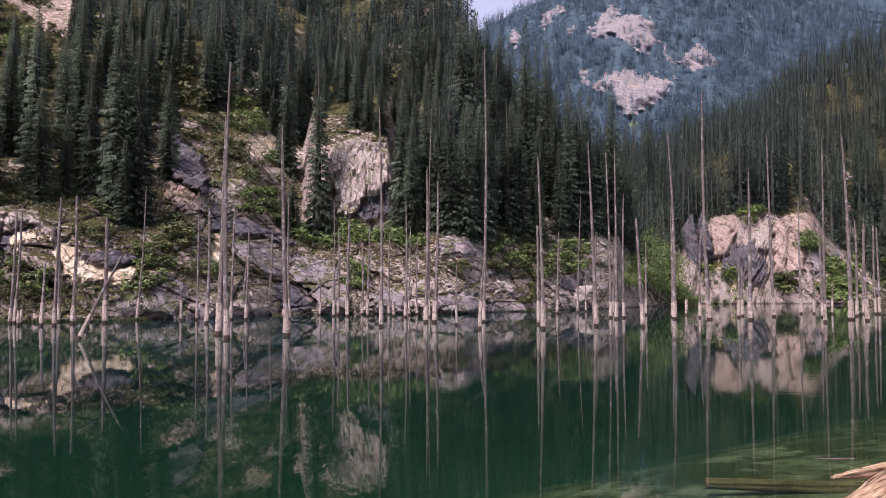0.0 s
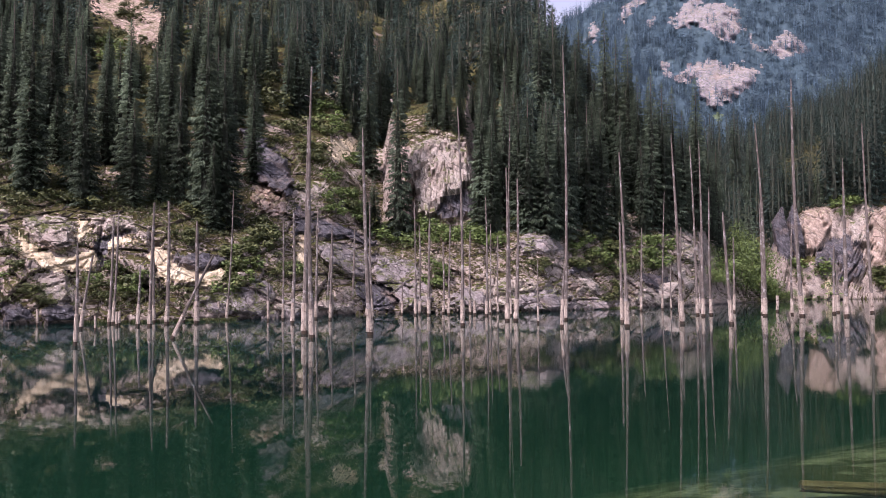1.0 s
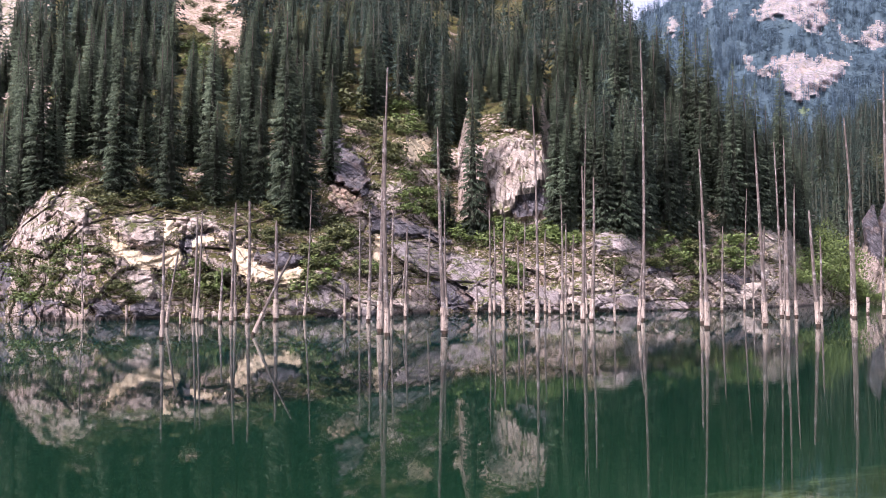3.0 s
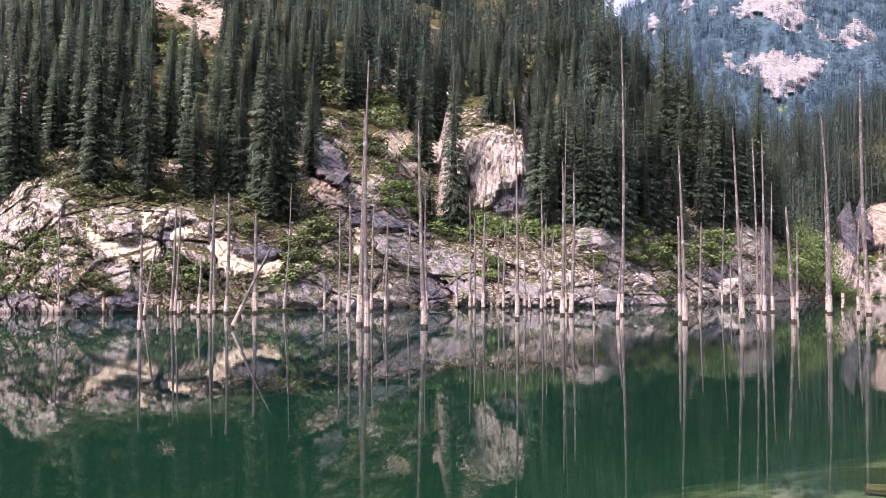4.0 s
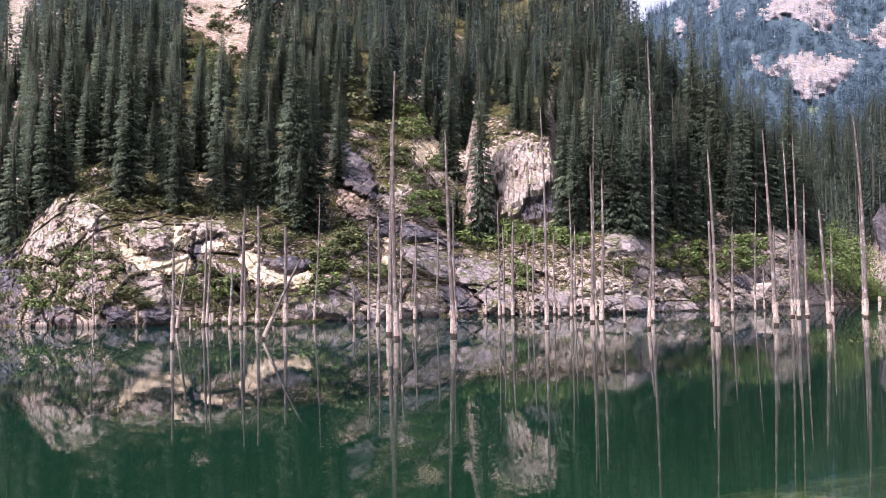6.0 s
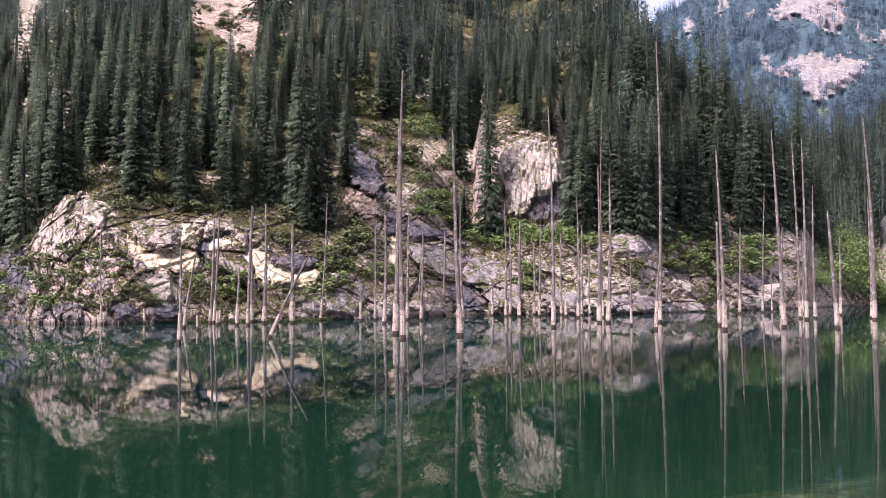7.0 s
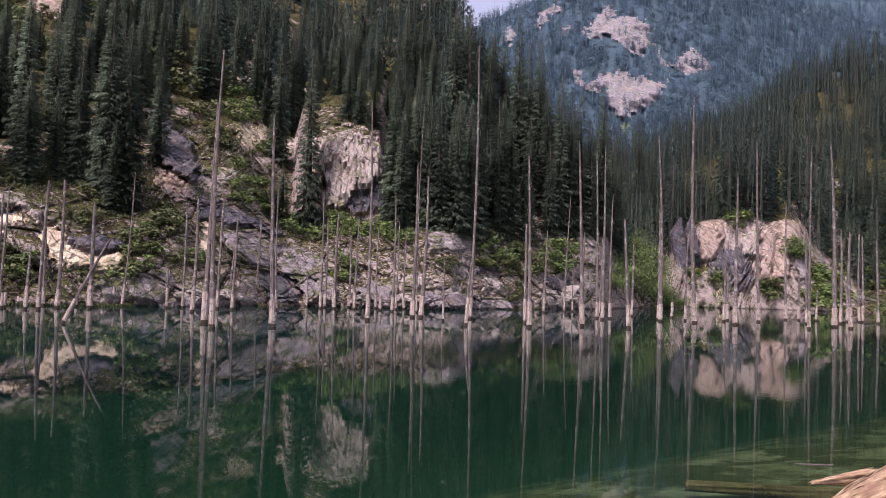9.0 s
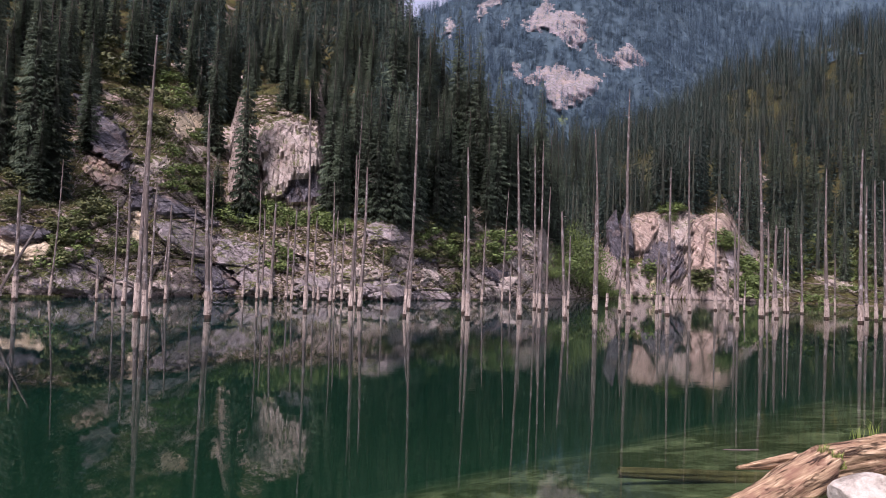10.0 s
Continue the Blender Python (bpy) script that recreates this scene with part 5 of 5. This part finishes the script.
CHOICE = {'leaf': (0, 1, 2), 'herb': (3, 4), 'mix': (0, 2, 3, 3, 4, 4)}
for count, size, words, outline in BANK_GROWTH + CLIFF_GROWTH + RUBBLE_GROWTH + VALLEY_GROWTH:
    box = np.array(outline) / 1000
    made = 0
    while made < count:
        a, e = rnd.uniform(*sorted((box[:, 0].min(), box[:, 0].max()))), rnd.uniform(box[:, 1].min(), box[:, 1].max())
        if inset(np.array([a]), np.array([e]), outline)[0] < 0:
            continue
        x, y, z = ashore(a, e)
        k = size * rnd.choice((0.5, 0.7, 0.8, 1.0, 1.3))
        spot = (x * 0.994, y * 0.994, z - 0.5 * k, k * 1.35, k * 0.95, rnd.choice(CHOICE[words]))
        scrub.append(spot) if spot[5] > 2 else bush(*spot)
        made += 1
for x, y, z, wide, high, kind in SLOPE_SHRUBS:
    bush(x, y - 0.4, z - 0.3, wide, high, kind)
for x, y, z, wide, high, kind in UNDER_SHRUBS:
    bush(x, y - 0.4, z - 0.3, wide, high, kind, "low olive undergrowth below the spruces")


def tufts(name, label, spots, seed, lo, hi):
    """Many small blades and leaves in clumps, as one sheet of growth."""
    rnd = random.Random(seed)
    v, f = [], []
    for x, y, z in spots:
        for _ in range(7):
            a = rnd.uniform(0, 6.28)
            h = rnd.uniform(lo, hi)
            o = Vector((math.cos(a), math.sin(a), 0))
            w = Vector((-o.y, o.x, 0)) * h * 0.16
            p = Vector((x, y, z)) + o * rnd.uniform(0, 0.25)
            i = len(v)
            v.extend([tuple(p - w), tuple(p + w), tuple(p + o * h * 0.5 + Vector((0, 0, h)))])
            f.append((i, i + 1, i + 2))
    ob = sheet(name, v, f, HERBS, False)
    return tagged(ob, label, "grass", kind="stuff")


gen = np.random.default_rng(12)
s = gen.uniform(-0.86, 0.66, 26000)
d = shore(s) + gen.uniform(0.3, 30, 26000)
z = land(s, d)
keep = ~on_cream(s * d, d, z)
spots = [(x, y - 0.5, z + 0.1) for x, y, z in np.column_stack([s * d, d, z])[keep].tolist() if noise.noise(Vector((x, y, z)) * 0.15 + Vector((7, 0, 0))) > rnd.uniform(-0.1, 0.35)][:9000]
for _ in range(900):
    s = rnd.uniform(-0.57, -0.36) if rnd.random() < 0.7 else rnd.uniform(0.06, 0.14)
    d = float(shore(np.array([s]))[0]) + rnd.uniform(-0.8, 0.6)
    spots.append((s * d, d, 0.0))
for _ in range(4200):
    s, d = (rnd.uniform(-0.55, -0.45), rnd.uniform(118, 225)) if rnd.random() < 0.45 else (rnd.uniform(-0.34, -0.06), rnd.uniform(128, 172))
    spots.append((s * d, d, on_land(s, d) + 0.3))
for _ in range(70):
    s, d = (rnd.uniform(-0.55, -0.45), rnd.uniform(118, 225)) if rnd.random() < 0.5 else (rnd.uniform(-0.335, -0.19), rnd.uniform(132, 165))
    k = rnd.uniform(1.2, 3.0)
    if not on_cream(np.array([s * d]), np.array([d]), land(np.array([s]), np.array([d])))[0]:
        scrub.append((s * d, d, on_land(s, d) - 0.1, k * 1.3, k, rnd.randrange(3, 5)))
scrub_sheet("low_scrub", "olive green low scrub on the rocky banks", scrub)
tufts("ledge_grass", "yellow green grass and herbs on the rock ledges", spots, 3, 0.12, 0.38)


# ---------------------------------------------------------------- the near shore
def log_bm(length, r0, r1, seed, splinter=0.0, bend=0.0):
    """A worn log along local z with checks, a twist of the grain and a ragged end."""
    rnd = random.Random(seed)
    bm = bmesh.new()
    sides, segs = 40, 44
    rings = []
    for j in range(segs + 1):
        u = j / segs
        ring = []
        for i in range(sides):
            a = 6.2832 * i / sides
            g = noise.fractal(Vector((math.cos(a + u * 0.5) * 2.2, math.sin(a + u * 0.5) * 2.2, u * length * 0.35 + seed)), 0.8, 2.1, 4)
            check = max(0.0, noise.noise(Vector((math.cos(a + u * 0.4) * 4.5, math.sin(a + u * 0.4) * 4.5, u * length * 0.25 + seed * 2))) - 0.15)
            r = (r0 + (r1 - r0) * u) * (1 + 0.22 * g - 0.8 * check)
            z = u * length
            if splinter and u > 0.75:
                z += (u - 0.75) * splinter * noise.noise(Vector((math.cos(a) * 2.5, math.sin(a) * 2.5, seed))) * 4
            ring.append(bm.verts.new((r * math.cos(a) + bend * u * u, r * math.sin(a), z)))
        rings.append(ring)
    for a, b in zip(rings, rings[1:]):
        for i in range(sides):
            bm.faces.new((a[i], a[(i + 1) % sides], b[(i + 1) % sides], b[i]))
    for ring, flip in ((rings[0], True), (rings[-1], False)):
        c = bm.verts.new(sum((q.co for q in ring), Vector()) / sides - Vector((0, 0, 0.1 if not flip else 0)))
        for i in range(sides):
            p = (ring[i], ring[(i + 1) % sides], c)
            bm.faces.new(p[::-1] if flip else p)
    return bm


def between(a, b):
    a, b = Vector(a), Vector(b)
    return Matrix.Translation(a) @ (b - a).to_track_quat('Z', 'Y').to_matrix().to_4x4(), (b - a).length


def log_thing(name, a, b, r0, r1, seed, label, splinter=0.0, material=LOGWOOD):
    m, ln = between(a, b)
    ob = part(name, log_bm(ln, r0, r1, seed, splinter), material, None, "", True)
    ob.matrix_world = m
    return tagged(ob, label, "log")


big_log = log_thing("driftwood_log", (4.35, 11.0, -0.62), (7.22, 12.4, 0.18), 0.37, 0.39, 3, "thick weathered red brown log lying at the water's edge", 0.35)
m, ln = between((6.9, 12.55, 0.34), (5.80, 12.35, 0.27))
root = part("broken_root", log_bm(ln, 0.15, 0.03, 8, 0.1), LOGWOOD, big_log, "splintered pale root", True)
root.matrix_basis = big_log.matrix_basis.inverted() @ m
log_thing("driftwood_log", (7.7, 13.2, 0.16), (11.5, 14.1, 0.55), 0.30, 0.38, 5, "cracked brown log behind a larger one", 0.0)
log_thing("sunken_log", (6.9, 13.25, -0.12), (4.35, 13.8, -0.15), 0.13, 0.085, 12, "waterlogged brown log just under the surface", 0.1, SUNKEN)
log_thing("drift_branch", (7.5, 15.1, -0.01), (6.75, 15.0, 0.02), 0.022, 0.008, 14, "thin bleached branch floating on the water", 0.05, DEAD)


def boulder(x, y, z, sx, sy, sz, seed, kind, label):
    rnd = random.Random(seed)
    bm = bmesh.new()
    bmesh.ops.create_icosphere(bm, subdivisions=5 if sx > 0.5 else 3, radius=1.0)
    cuts = [(Vector((rnd.gauss(0, 1), rnd.gauss(0, 1), rnd.gauss(0, 1))).normalized(), rnd.uniform(0.62, 0.95)) for _ in range(12)]
    for q in bm.verts:
        o = q.co.normalized()
        r = min([c / o.dot(n) for n, c in cuts if o.dot(n) > 0.05] + [1.3])
        q.co = o * r * (1 + 0.035 * noise.fractal(o * 2.5 + Vector((seed, 0, 0)), 0.9, 2.0, 4))
    ob = part("boulder", bm, SHORE_STONE)
    ob.data.transform(Matrix.Diagonal((sx, sy, sz, 1)))
    ob.matrix_world = pose(x, y, z, 0, 0, rnd.uniform(-20, 20))
    return tagged(ob, label, "rock")


boulder(7.3, 11.2, 0.0, 0.62, 0.5, 0.34, 2, 'pale', "pale whitish boulder beside the driftwood log")
rnd = random.Random(31)
for i in range(26):
    x = rnd.uniform(-1, 14)
    y = 10.7 + (x - 6.6) * 0.83 + rnd.uniform(-3.5, 0.3)
    if abs(x - 7.05) < 0.8 and abs(y - 11.15) < 0.9 or (x - 4.35) * 0.495 - (y - 11.0) < 0.9 and x < 8:
        continue
    k = rnd.uniform(0.08, 0.28)
    boulder(x, y, 0.05 - 0.11 * near_gap(x, y), k * 1.4, k, k * 0.6, 40 + i, 'pale', "small grey stone on the lake shore")

def grass_tuft(x, y, z, h, n, seed):
    rnd = random.Random(seed)
    bm = bmesh.new()
    for _ in range(n):
        a, b = rnd.uniform(0, 6.28), rnd.uniform(0.2, 0.8)
        o = Vector((math.cos(a), math.sin(a), 0))
        w = Vector((-o.y, o.x, 0)) * 0.006
        p = Vector((rnd.uniform(-0.1, 0.1), rnd.uniform(-0.06, 0.06), 0))
        hh = h * rnd.uniform(0.5, 1.1)
        q = [bm.verts.new(c) for c in (p - w, p + w, p + o * hh * b * 0.3 + Vector((0, 0, hh * 0.6)) + w * 0.7, p + o * hh * b * 0.3 + Vector((0, 0, hh * 0.6)) - w * 0.7, p + o * hh * b + Vector((0, 0, hh * 0.85)))]
        bm.faces.new((q[0], q[1], q[2], q[3]))
        bm.faces.new((q[3], q[2], q[4]))
    ob = part("grass_tuft", bm, GRASS)
    ob.location = (x, y, z)
    return tagged(ob, "small tuft of fresh green grass on the log", "grass", "grass tufts on the logs")


for i, (x, y, z, h, n) in enumerate(((7.16, 12.25, 0.50, 0.20, 70), (7.30, 12.2, 0.40, 0.2, 80), (7.38, 12.2, 0.30, 0.16, 60), (8.5, 13.6, 0.50, 0.3, 16), (8.9, 13.7, 0.54, 0.34, 20), (9.4, 13.8, 0.58, 0.36, 40))):
    grass_tuft(x, y, z, h, n, i)
